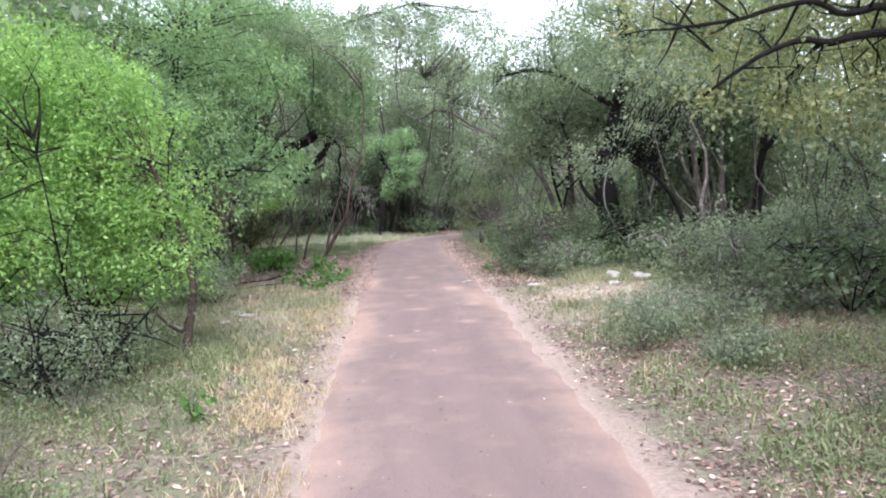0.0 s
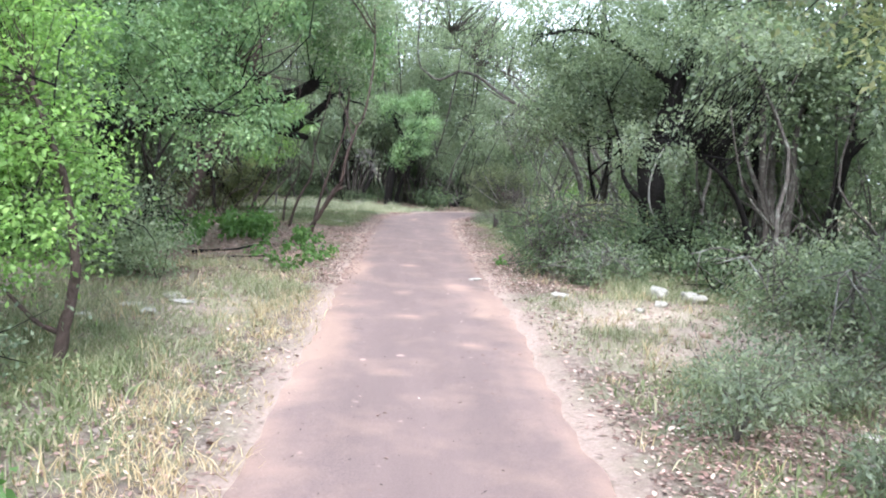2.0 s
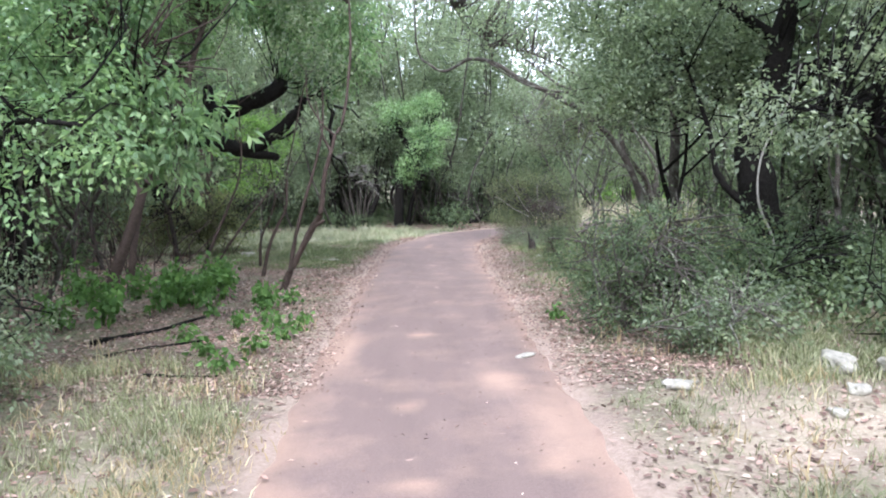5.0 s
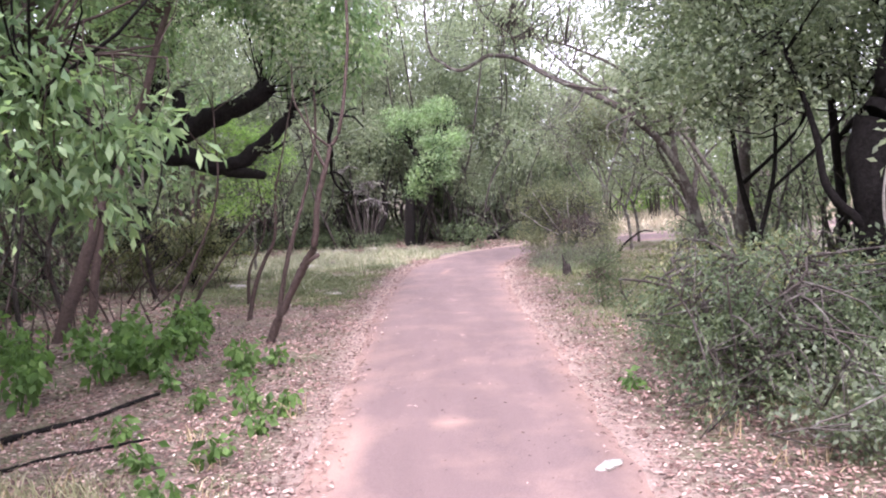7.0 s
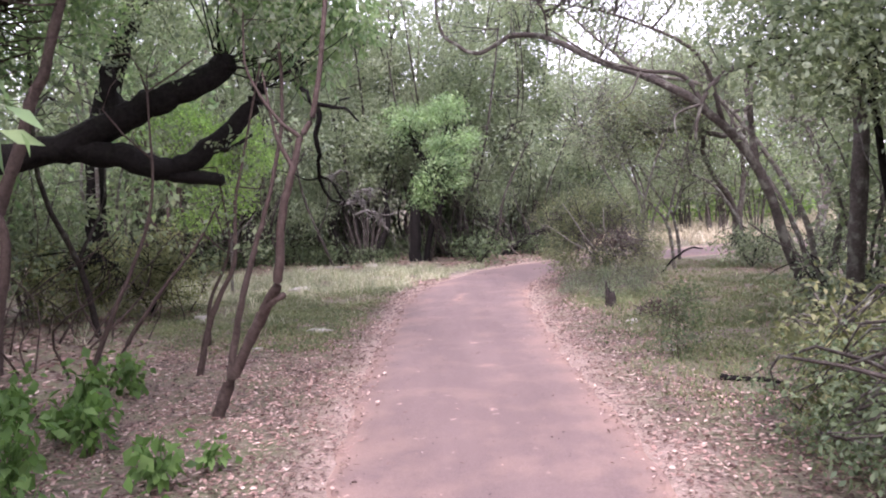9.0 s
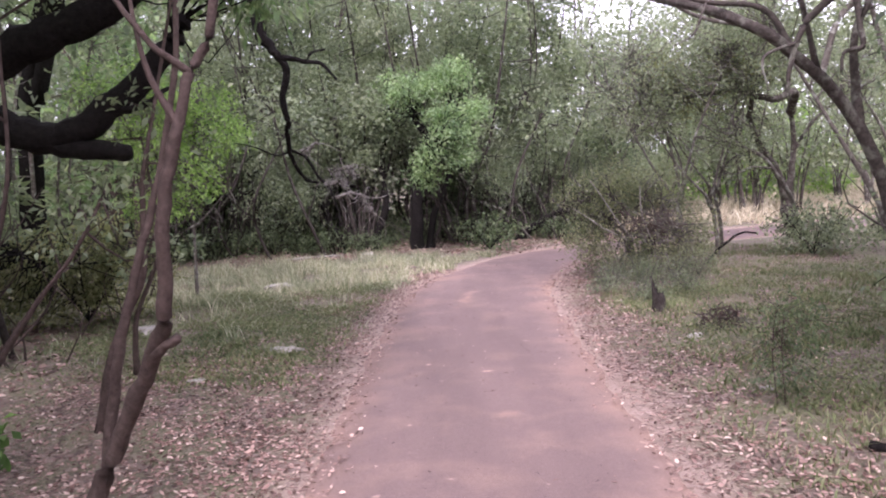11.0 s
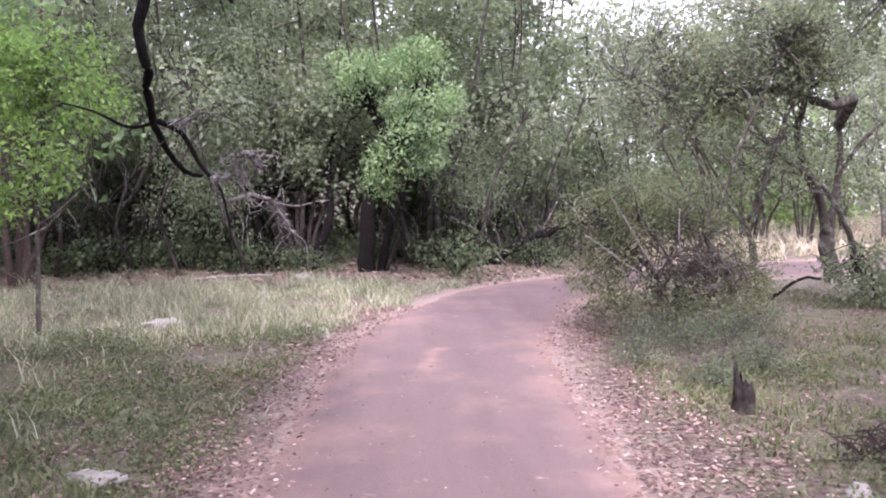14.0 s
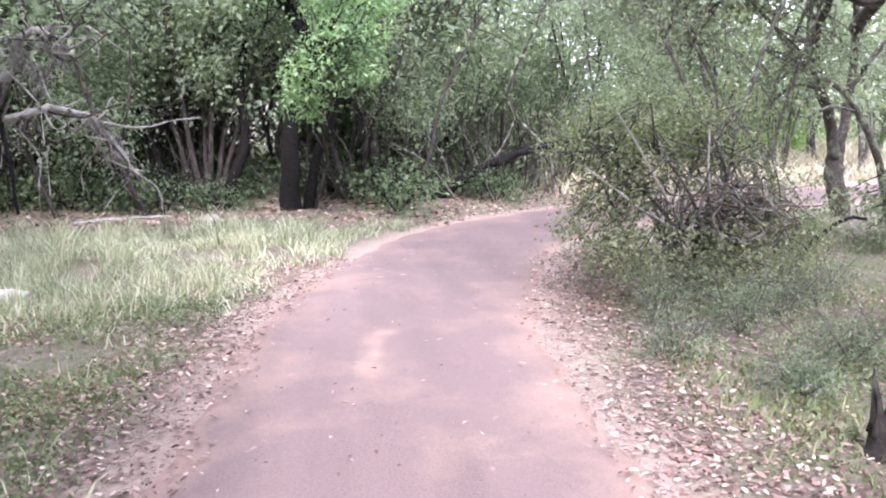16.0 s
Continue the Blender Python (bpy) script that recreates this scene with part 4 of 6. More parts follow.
for line in ([(2.75, 21.7, 0.35), (2.44, 21.5, 0.71), (2.25, 21.5, 1.03), (2.09, 21.5, 1.27)], [(2.6, 21.6, 0.4), (2.22, 21.4, 0.61), (2.05, 21.4, 0.74), (1.82, 21.4, 0.9)], [(3.0, 21.7, 0.3), (2.8, 21.5, 0.75), (2.78, 21.5, 1.15)]):
    part("dead_stick", tubes_mesh("dead_stick", [(rel(X, Y, line), 0.014, 0.006)], M_LICHEN, 5, 5, 0.06), bend_shrub, "bleached bare stick")
X, Y = 3.95, 22.3
plant("small_tree", X, Y, "crooked bare dark limb rising from dry ground", "tree",
      stems_at(X, Y, [("trunk", [(3.9, 22.3, -0.3), (3.97, 22.3, -0.1), (4.17, 22.3, 0.12), (4.47, 22.3, 0.32), (4.75, 22.4, 0.3)], 0.035, 0.012)]), [], 0, 0, 0.05, M_OLIVE, M_BARK)
X, Y = 6.8, 25.75
plant("oak_tree", X, Y, "forked oak with a dark foot beside the dry field", "tree",
      stems_at(X, Y, [("trunk", [(6.82, 25.75, -0.5), (6.8, 25.75, -0.1), (6.72, 25.78, 0.3), (6.72, 25.8, 0.62)], 0.15, 0.11),
                      ("limb", [(6.72, 25.8, 0.5), (6.45, 25.6, 1.1), (6.0, 25.2, 1.55), (5.6, 24.7, 2.05), (5.42, 24.2, 2.45), (5.0, 23.9, 3.0), (4.5, 23.6, 3.5)], 0.085, 0.02),
                      ("limb", [(6.74, 25.8, 0.55), (6.82, 25.8, 1.1), (6.86, 25.8, 1.6), (6.7, 25.6, 2.4), (6.3, 25.3, 3.3), (6.2, 25.2, 4.2)], 0.08, 0.02),
                      ("limb", [(6.75, 25.65, 2.2), (6.4, 24.7, 2.5), (5.9, 24.3, 2.38), (5.5, 24.2, 2.44), (5.0, 24.1, 2.55), (4.5, 23.9, 2.5)], 0.09, 0.03),
                      ("limb", [(6.1, 25.3, 1.45), (5.6, 25.0, 1.5), (5.2, 24.8, 1.3), (5.1, 24.7, 1.05)], 0.03, 0.01),
                      ("limb", [(6.86, 25.8, 1.5), (7.3, 25.7, 2.1), (7.9, 25.6, 2.6)], 0.05, 0.015)]),
      rel(X, Y, [(5.4, 24.1, 2.8, 0.7, 0.6, 0.3), (4.7, 23.7, 3.5, 0.9, 0.8, 0.45), (6.2, 25.2, 3.9, 1.1, 1.0, 0.6), (5.3, 24.5, 4.1, 1.0, 0.9, 0.5), (7.6, 25.6, 3.2, 1.0, 0.9, 0.6), (4.2, 23.5, 2.7, 0.7, 0.6, 0.3)]), 480, 28, 0.045, M_GREY, M_BARK_DIM, spread=0.17)
X, Y = 6.3, 24.0
plant("small_tree", X, Y, "pale leaning small tree with a crooked stem", "tree",
      stems_at(X, Y, [("trunk", [(6.3, 24, -0.3), (6.12, 24, 0.3), (5.97, 24, 0.76), (5.58, 24, 1.36), (5.03, 24, 1.69), (4.6, 24, 2.15), (4.0, 23.9, 2.6)], 0.055, 0.015),
                      ("limb", [(5.7, 24, 1.2), (5.3, 23.9, 1.25), (4.95, 23.8, 1.15), (4.6, 23.7, 1.35)], 0.02, 0.007),
                      ("limb", [(5.1, 24, 1.66), (5.0, 23.9, 2.1), (5.1, 23.8, 2.7)], 0.02, 0.007)]),
      rel(X, Y, [(4.4, 23.9, 2.5, 0.6, 0.5, 0.3), (5.0, 23.8, 2.9, 0.6, 0.5, 0.35), (3.9, 23.8, 2.9, 0.6, 0.5, 0.3)]), 150, 24, 0.045, M_OLIVE, M_BARK_GREY, spread=0.15)
for bx, by, l1, l2 in ((4.6, 23.6, -0.4, 0.4), (4.2, 24.2, 0.3, -0.5), (5.1, 24.8, -0.3, 0.5), (7.9, 24.3, 0.3, 0.6), (3.9, 23.2, -0.2, 0.5)):
    big = bx > 6
    plant("small_tree", bx, by, "forked oak tree beside pale dry field" if big else "thin twisting young tree in dry grass", "tree",
          [("trunk", [(0, 0, -0.1), (-0.05, 0, 0.6), (-0.08 + l1 * 0.3, 0, 1.05)], 0.12 if big else 0.04, 0.09 if big else 0.03),
           ("limb", [(-0.05 + l1 * 0.2, 0, 0.95), (-0.35 + l1, 0, 1.7), (-0.9 + l1, 0.1, 2.8)], 0.06 if big else 0.025, 0.01),
           ("limb", [(-0.05 + l1 * 0.2, 0, 0.95), (0.45 * l2, 0, 2.0), (1.1 * l2, 0, 2.75), (1.8 * l2, 0, 3.4)], 0.07 if big else 0.025, 0.012)],
          [(-0.8 + l1, 0.1, 3.0, 1.0, 0.9, 0.6), (1.2 * l2, 0, 3.2, 1.1, 0.9, 0.6), (0.4, 0.2, 3.6 if bx < 5 else 4.0, 1.0, 0.9, 0.5), (-0.7 - 0.3 * l2, 0.2, 2.3, 0.8, 0.7, 0.3), (1.5 * l2, 0.3, 2.2 + l1, 0.9, 0.8, 0.3), (2.2 * l2, 0, 3.6, 1.0, 0.9, 0.4)], 330 if big else 230, 28, 0.048, M_GREY, M_BARK_GREY, group="small trees past the bend", spread=0.17)

# green bush at the left of the meadow
X, Y = -4.3, 19.9
plant("shrub", X, Y, "leafy yellow-green shrub beside a pale stone", "bush",
      stems_at(X, Y, [("stem", [(-4.3, 19.9, 0), (-4.3 + 0.3 * math.cos(a), 19.9 + 0.3 * math.sin(a), 0.5), (-4.3 + 0.8 * math.cos(a), 19.9 + 0.6 * math.sin(a), 0.95)], 0.015, 0.005) for a in (0, 1, 2, 3, 4, 5)]),
      rel(X, Y, [(-3.85, 19.9, 0.45, 0.6, 0.6, 0.45), (-4.6, 20.0, 0.55, 0.7, 0.7, 0.55), (-5.4, 19.8, 0.5, 0.7, 0.7, 0.5), (-4.1, 19.9, 0.8, 0.6, 0.5, 0.4)]), 420, 30, 0.05, M_OLIVE, M_BARK, spread=0.13)

X, Y = -3.6, 21.9
plant("sapling", X, Y, "bright yellow-green sapling at the meadow edge", "tree",
      stems_at(X, Y, [("trunk", [(-3.6, 21.9, -0.2), (-3.55, 21.85, 0.8), (-3.5, 21.8, 1.6), (-3.3, 21.7, 2.6)], 0.03, 0.008), ("limb", [(-3.54, 21.85, 0.9), (-3.2, 21.7, 1.2), (-2.9, 21.6, 1.5)], 0.014, 0.005), ("limb", [(-3.5, 21.8, 1.5), (-3.8, 21.8, 1.9), (-4.2, 21.9, 2.2)], 0.014, 0.005)]),
      rel(X, Y, [(-3.3, 21.7, 2.6, 0.7, 0.6, 0.32), (-2.9, 21.6, 2.2, 0.45, 0.4, 0.25), (-3.9, 21.8, 2.2, 0.65, 0.6, 0.35), (-3.4, 21.6, 1.6, 0.55, 0.5, 0.25), (-4.0, 21.7, 1.25, 0.5, 0.5, 0.22), (-4.4, 22.0, 2.9, 0.7, 0.6, 0.4)]), 330, 26, 0.055, M_BRIGHT, M_BARK_GREY, spread=0.14)

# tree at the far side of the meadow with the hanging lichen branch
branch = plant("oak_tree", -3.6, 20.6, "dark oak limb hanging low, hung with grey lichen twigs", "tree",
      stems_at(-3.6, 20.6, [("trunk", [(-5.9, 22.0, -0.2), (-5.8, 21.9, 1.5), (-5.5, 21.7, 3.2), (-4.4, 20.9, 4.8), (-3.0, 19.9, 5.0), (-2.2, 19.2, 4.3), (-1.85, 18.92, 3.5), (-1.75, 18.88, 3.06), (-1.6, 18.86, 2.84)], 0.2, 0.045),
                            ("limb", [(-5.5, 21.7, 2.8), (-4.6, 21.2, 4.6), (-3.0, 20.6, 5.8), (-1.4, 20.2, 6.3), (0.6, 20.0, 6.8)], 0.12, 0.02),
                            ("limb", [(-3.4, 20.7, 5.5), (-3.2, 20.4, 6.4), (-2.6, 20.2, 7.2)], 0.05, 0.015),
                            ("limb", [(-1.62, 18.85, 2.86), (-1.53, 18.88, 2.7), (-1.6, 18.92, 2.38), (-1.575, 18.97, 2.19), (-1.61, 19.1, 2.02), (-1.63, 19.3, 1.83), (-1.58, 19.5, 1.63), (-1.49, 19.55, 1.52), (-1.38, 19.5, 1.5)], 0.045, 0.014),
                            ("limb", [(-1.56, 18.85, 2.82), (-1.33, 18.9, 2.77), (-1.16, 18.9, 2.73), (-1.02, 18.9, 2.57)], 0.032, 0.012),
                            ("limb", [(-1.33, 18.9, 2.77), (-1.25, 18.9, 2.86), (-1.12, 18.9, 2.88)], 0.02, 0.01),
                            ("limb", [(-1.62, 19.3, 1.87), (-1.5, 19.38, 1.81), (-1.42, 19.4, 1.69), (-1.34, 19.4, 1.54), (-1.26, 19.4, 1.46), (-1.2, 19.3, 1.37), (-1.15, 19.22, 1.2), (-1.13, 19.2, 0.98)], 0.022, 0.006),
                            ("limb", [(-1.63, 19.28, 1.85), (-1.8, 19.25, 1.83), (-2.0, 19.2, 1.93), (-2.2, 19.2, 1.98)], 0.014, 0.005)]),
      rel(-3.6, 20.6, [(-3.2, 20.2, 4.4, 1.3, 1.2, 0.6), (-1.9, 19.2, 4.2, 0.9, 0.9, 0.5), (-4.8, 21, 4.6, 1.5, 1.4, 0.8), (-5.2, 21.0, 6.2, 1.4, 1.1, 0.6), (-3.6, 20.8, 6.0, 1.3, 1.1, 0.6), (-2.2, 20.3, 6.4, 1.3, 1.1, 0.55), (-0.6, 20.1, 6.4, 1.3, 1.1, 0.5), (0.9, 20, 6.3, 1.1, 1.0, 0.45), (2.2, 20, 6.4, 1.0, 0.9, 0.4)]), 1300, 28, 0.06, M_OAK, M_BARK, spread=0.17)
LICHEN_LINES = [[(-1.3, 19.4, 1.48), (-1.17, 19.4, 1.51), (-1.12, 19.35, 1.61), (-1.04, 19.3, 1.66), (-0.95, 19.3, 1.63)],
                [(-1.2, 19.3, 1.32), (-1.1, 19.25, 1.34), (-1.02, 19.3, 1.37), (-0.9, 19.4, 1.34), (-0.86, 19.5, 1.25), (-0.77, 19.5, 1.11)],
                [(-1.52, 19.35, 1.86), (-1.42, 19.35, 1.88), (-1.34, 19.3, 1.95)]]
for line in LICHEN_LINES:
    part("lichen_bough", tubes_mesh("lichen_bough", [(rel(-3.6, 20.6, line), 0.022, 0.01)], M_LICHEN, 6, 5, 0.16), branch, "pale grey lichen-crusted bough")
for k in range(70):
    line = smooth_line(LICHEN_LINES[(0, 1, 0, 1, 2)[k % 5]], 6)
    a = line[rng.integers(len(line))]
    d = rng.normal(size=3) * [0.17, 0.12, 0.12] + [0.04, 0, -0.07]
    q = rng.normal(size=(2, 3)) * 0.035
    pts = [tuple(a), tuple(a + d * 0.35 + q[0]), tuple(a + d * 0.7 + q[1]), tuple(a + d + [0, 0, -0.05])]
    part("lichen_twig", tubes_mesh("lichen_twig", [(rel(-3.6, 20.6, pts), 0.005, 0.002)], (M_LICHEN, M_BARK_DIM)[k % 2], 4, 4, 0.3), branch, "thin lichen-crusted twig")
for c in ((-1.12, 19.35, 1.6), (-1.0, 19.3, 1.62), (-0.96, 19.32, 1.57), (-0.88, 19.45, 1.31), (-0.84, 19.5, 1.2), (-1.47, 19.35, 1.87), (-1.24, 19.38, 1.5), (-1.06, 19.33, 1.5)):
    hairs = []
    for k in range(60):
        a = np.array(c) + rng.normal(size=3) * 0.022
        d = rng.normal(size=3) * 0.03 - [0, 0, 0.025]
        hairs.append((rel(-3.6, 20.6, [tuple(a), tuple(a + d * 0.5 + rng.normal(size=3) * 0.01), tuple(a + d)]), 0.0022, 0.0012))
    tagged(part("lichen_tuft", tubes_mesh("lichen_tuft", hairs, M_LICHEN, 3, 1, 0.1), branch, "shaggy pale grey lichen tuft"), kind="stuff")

# ---- woodland all round: a few kinds, repeated ----
WOOD = []
for k in range(6):
    hh = (7.4, 6.6, 8.0, 6.2, 7.0, 7.6)[k]
    st = []
    for q in range((5, 4, 6, 7, 4, 5)[k]):
        a = rng.uniform(0, 6.28)
        r0, far = rng.uniform(0.1, 0.6), rng.uniform(0.5, 1.5)
        c, s = math.cos(a), math.sin(a)
        kink = rng.normal(size=(3, 2)) * 0.16
        top_z = hh * rng.uniform(0.45, 0.9)
        st.append(("trunk", [(r0 * c, r0 * s, -0.2), (r0 * c + kink[0, 0], r0 * s + kink[0, 1], top_z * 0.2), ((r0 + far * 0.35) * c + kink[1, 0], (r0 + far * 0.35) * s + kink[1, 1], top_z * 0.45),
                             ((r0 + far * 0.6) * c + kink[2, 0], (r0 + far * 0.6) * s + kink[2, 1], top_z * 0.7), ((r0 + far) * c, (r0 + far) * s, top_z)], rng.uniform(0.03, 0.10), 0.015))
    bl = [(rng.uniform(-1.3, 1.3), rng.uniform(-1.3, 1.3), z, rng.uniform(0.7, 1.3), rng.uniform(0.7, 1.3), rng.uniform(0.4, 0.75)) for z in np.linspace(1.9, hh - 0.6, 10)]
    WOOD.append(plant("woodland_tree", -14 - 5 * k, -24, "dark-stemmed woodland oak with a dense grey-green crown", "tree", st, bl, 135, 15, 0.20,
                      (M_OAK, M_GREY, M_OAK, M_ELM, M_GREY, M_OAK)[k], (M_BARK_DIM, M_BARK_GREY, M_BARK_DIM, M_BARK_BROWN, M_BARK_DIM, M_BARK_GREY)[k], group="woodland trees", spread=0.25, sides=6, steps=3, twig=0.014, shoots=50))
THICK = []
for k in range(4):
    hh = (8.6, 9.2, 8.0, 9.6)[k]
    st = []
    for q in range((5, 7, 6, 5)[k]):
        a = rng.uniform(0, 6.28)
        r0, far = rng.uniform(0.1, 0.7), rng.uniform(0.4, 1.6)
        c, s = math.cos(a), math.sin(a)
        kink = rng.normal(size=(3, 2)) * 0.2
        top_z = hh * rng.uniform(0.4, 0.9)
        st.append(("trunk", [(r0 * c, r0 * s, -0.2), (r0 * c + kink[0, 0], r0 * s + kink[0, 1], top_z * 0.2), ((r0 + far * 0.35) * c + kink[1, 0], (r0 + far * 0.35) * s + kink[1, 1], top_z * 0.45),
                             ((r0 + far * 0.6) * c + kink[2, 0], (r0 + far * 0.6) * s + kink[2, 1], top_z * 0.7), ((r0 + far) * c, (r0 + far) * s, top_z)], rng.uniform(0.03, 0.11), 0.015))
    bl = [(rng.uniform(-1.4, 1.4), rng.uniform(-1.4, 1.4), z, rng.uniform(0.6, 1.1), rng.uniform(0.6, 1.1), rng.uniform(0.4, 0.7)) for z in np.r_[np.linspace(1.9, 5.6, 10), np.linspace(6.0, hh - 0.6, 4)]]
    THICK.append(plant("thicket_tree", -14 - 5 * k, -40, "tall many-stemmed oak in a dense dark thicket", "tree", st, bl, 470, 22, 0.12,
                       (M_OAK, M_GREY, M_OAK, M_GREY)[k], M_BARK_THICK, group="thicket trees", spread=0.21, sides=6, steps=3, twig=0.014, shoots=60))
FRONT = []
for k in range(3):
    hh = (8.4, 9.0, 7.8)[k]
    st = []
    for q in range((5, 6, 5)[k]):
        a = rng.uniform(0, 6.28)
        r0, far = rng.uniform(0.05, 0.3), rng.uniform(0.6, 1.9)
        c, s = math.cos(a), math.sin(a)
        kink = rng.normal(size=(3, 2)) * 0.24
        top_z = hh * rng.uniform(0.35, 0.85)
        st.append(("trunk", [(r0 * c, r0 * s, -0.2), (r0 * c + kink[0, 0], r0 * s + kink[0, 1], top_z * 0.16), ((r0 + far * 0.4) * c + kink[1, 0], (r0 + far * 0.4) * s + kink[1, 1], top_z * 0.36),
                             ((r0 + far * 0.6) * c + kink[2, 0], (r0 + far * 0.6) * s + kink[2, 1], top_z * 0.66), ((r0 + far) * c, (r0 + far) * s, top_z)], rng.uniform(0.035, 0.10), 0.015))
    bl = [(rng.uniform(-1.4, 1.4), rng.uniform(-1.4, 1.4), z, rng.uniform(0.5, 1.0), rng.uniform(0.5, 1.0), rng.uniform(0.35, 0.6)) for z in np.r_[np.linspace(1.35, 5.4, 13), np.linspace(5.8, hh - 0.6, 4)]]
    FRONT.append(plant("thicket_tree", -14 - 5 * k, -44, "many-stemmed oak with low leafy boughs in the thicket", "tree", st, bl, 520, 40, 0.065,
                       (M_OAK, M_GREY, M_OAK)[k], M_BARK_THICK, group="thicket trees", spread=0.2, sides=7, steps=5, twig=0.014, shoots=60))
BUSHES = []
for k in range(3):
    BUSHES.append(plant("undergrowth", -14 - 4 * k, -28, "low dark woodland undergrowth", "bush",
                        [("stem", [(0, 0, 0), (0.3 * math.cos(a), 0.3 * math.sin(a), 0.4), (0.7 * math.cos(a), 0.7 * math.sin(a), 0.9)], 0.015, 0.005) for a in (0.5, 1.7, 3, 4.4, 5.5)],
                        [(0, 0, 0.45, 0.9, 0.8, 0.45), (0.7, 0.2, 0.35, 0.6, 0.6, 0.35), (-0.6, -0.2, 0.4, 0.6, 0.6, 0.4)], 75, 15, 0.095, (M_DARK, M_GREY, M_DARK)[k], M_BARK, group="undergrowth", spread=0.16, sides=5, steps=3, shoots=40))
TALL = []
for k in range(3):
    TALL.append(plant("tall_shrub", -14 - 4 * k, -32, "tall dense woodland shrub with twiggy stems", "bush",
                      [("stem", [(0.1 * math.cos(a), 0.1 * math.sin(a), -0.05), (0.25 * math.cos(a), 0.25 * math.sin(a), 0.9), (0.5 * math.cos(a + 0.3), 0.5 * math.sin(a + 0.3), 1.8), (0.9 * math.cos(a), 0.9 * math.sin(a), 2.7)], 0.03, 0.008) for a in (0.2, 1.1, 2.2, 3.1, 4.2, 5.3)],
                      [(0, 0, 1.5, 0.9, 0.9, 0.7), (0.5, 0.3, 2.4, 0.8, 0.8, 0.6), (-0.5, -0.2, 2.2, 0.9, 0.8, 0.6), (0.3, -0.4, 0.8, 0.8, 0.8, 0.5)], 140, 17, 0.105, (M_OAK, M_DARK, M_OAK)[k], M_BARK_DIM, group="tall shrubs", spread=0.22, sides=5, steps=3, shoots=40))


def scatter(kinds, spots, lo=0.85, hi=1.2, lean=2.0):
    for x, y in spots:
        src = kinds[rng.integers(len(kinds))]
        s = rng.uniform(lo, hi)
        ob = copy_thing(src, pose(x, y, gz(x, y) - 0.03, rng.uniform(-lean, lean), rng.uniform(-lean, lean), rng.uniform(0, 360)))
        ob.scale = (s, s, s * rng.uniform(0.92, 1.08))


def spots_in(x0, x1, y0, y1, gap, keep=lambda x, y: True):
    out = []
    for x in np.arange(x0, x1, gap):
        for y in np.arange(y0, y1, gap):
            px, py = x + rng.uniform(-0.4, 0.4) * gap, y + rng.uniform(-0.4, 0.4) * gap
            if keep(px, py):
                out.append((px, py))
    return out


def clear(x, y):
    return off_path(x, y)[0] > 2.6


def not_gap(x, y):
    """Leaves open the sight line to the bright clearing."""
    return not (-0.4 < x + 1.8 * (y - 16) / 26.8 - 0.06 * (y - 16) / 26.8 < 0.3)


def thicket(x, y):
    return clear(x, y) and not_gap(x - 0.35, y) and not_gap(x + 0.35, y)


scatter(FRONT, [(-8.6, 29.0), (-6.9, 29.6), (-5.2, 28.9), (-3.6, 29.7), (-2.4, 30.1), (0.6, 29.4), (-0.1, 30.6)], 0.85, 1.1, 5)
scatter(FRONT, [(2.2, 30.3), (3.6, 31.2), (5.0, 31.6), (6.2, 32.4)], 0.68, 0.8, 5)
scatter(THICK, spots_in(-10, 2.4, 31.0, 34.0, 1.9, thicket), 0.85, 1.1, 6)          # thicket behind the meadow
scatter(TALL, spots_in(-11, 5.4, 31.5, 36.5, 2.3, lambda x, y: clear(x, y) and not_gap(x - 0.3, y) and not_gap(x + 0.3, y)), 0.8, 1.1)
scatter(WOOD, spots_in(6.4, 10.5, 32, 36, 2.4, clear), 0.55, 0.75)
scatter(WOOD, spots_in(-13, -5.8, 7, 28, 3.1, clear))
scatter(TALL, spots_in(-10, -6.4, 6, 28, 2.6, clear), 0.8, 1.2)
scatter(WOOD, spots_in(-11, -5, -8, 6, 3.2, clear))
scatter(WOOD, spots_in(7.4, 14, 2, 19, 3.2, clear), 0.8, 1.15)
scatter(TALL, spots_in(7.2, 11, 1, 18, 2.6, clear), 0.8, 1.1)
scatter(WOOD, spots_in(6.8, 12, -8, 2, 3.4, clear), 0.7, 1.0)
# unseen trees beside the start, added to shade the right verge
scatter(WOOD, [(4.9, -1.2), (4.2, -3.6), (6.1, 1.5)], 0.85, 1.05)
# more unseen trees behind the start, added to block light from there
scatter(WOOD, spots_in(-4.5, 6, -13, -8, 3.2, clear))
scatter(WOOD, spots_in(11, 20, 19, 26, 3.6, clear), 0.6, 0.9)
scatter(BUSHES[0::2], spots_in(-8, 3.6, 28.2, 30.2, 1.3, lambda x, y: off_path(x, y)[0] > 1.6 and not_gap(x, y)), 0.55, 0.95)
scatter(TALL, spots_in(6.4, 9, 13.5, 20, 2.0, clear), 0.8, 1.1)
scatter(BUSHES[1:2], [(6.3, 23.5), (5.8, 22.8), (7.2, 22.6), (8.6, 25.2), (9.4, 26.0)], 0.7, 1.0)
scatter(TALL, spots_in(10.5, 16, 30.5, 34, 2.2, clear), 0.9, 1.2)
scatter(WOOD, spots_in(10, 18, 33, 37, 3.0, clear), 0.7, 0.9)
THIN = []
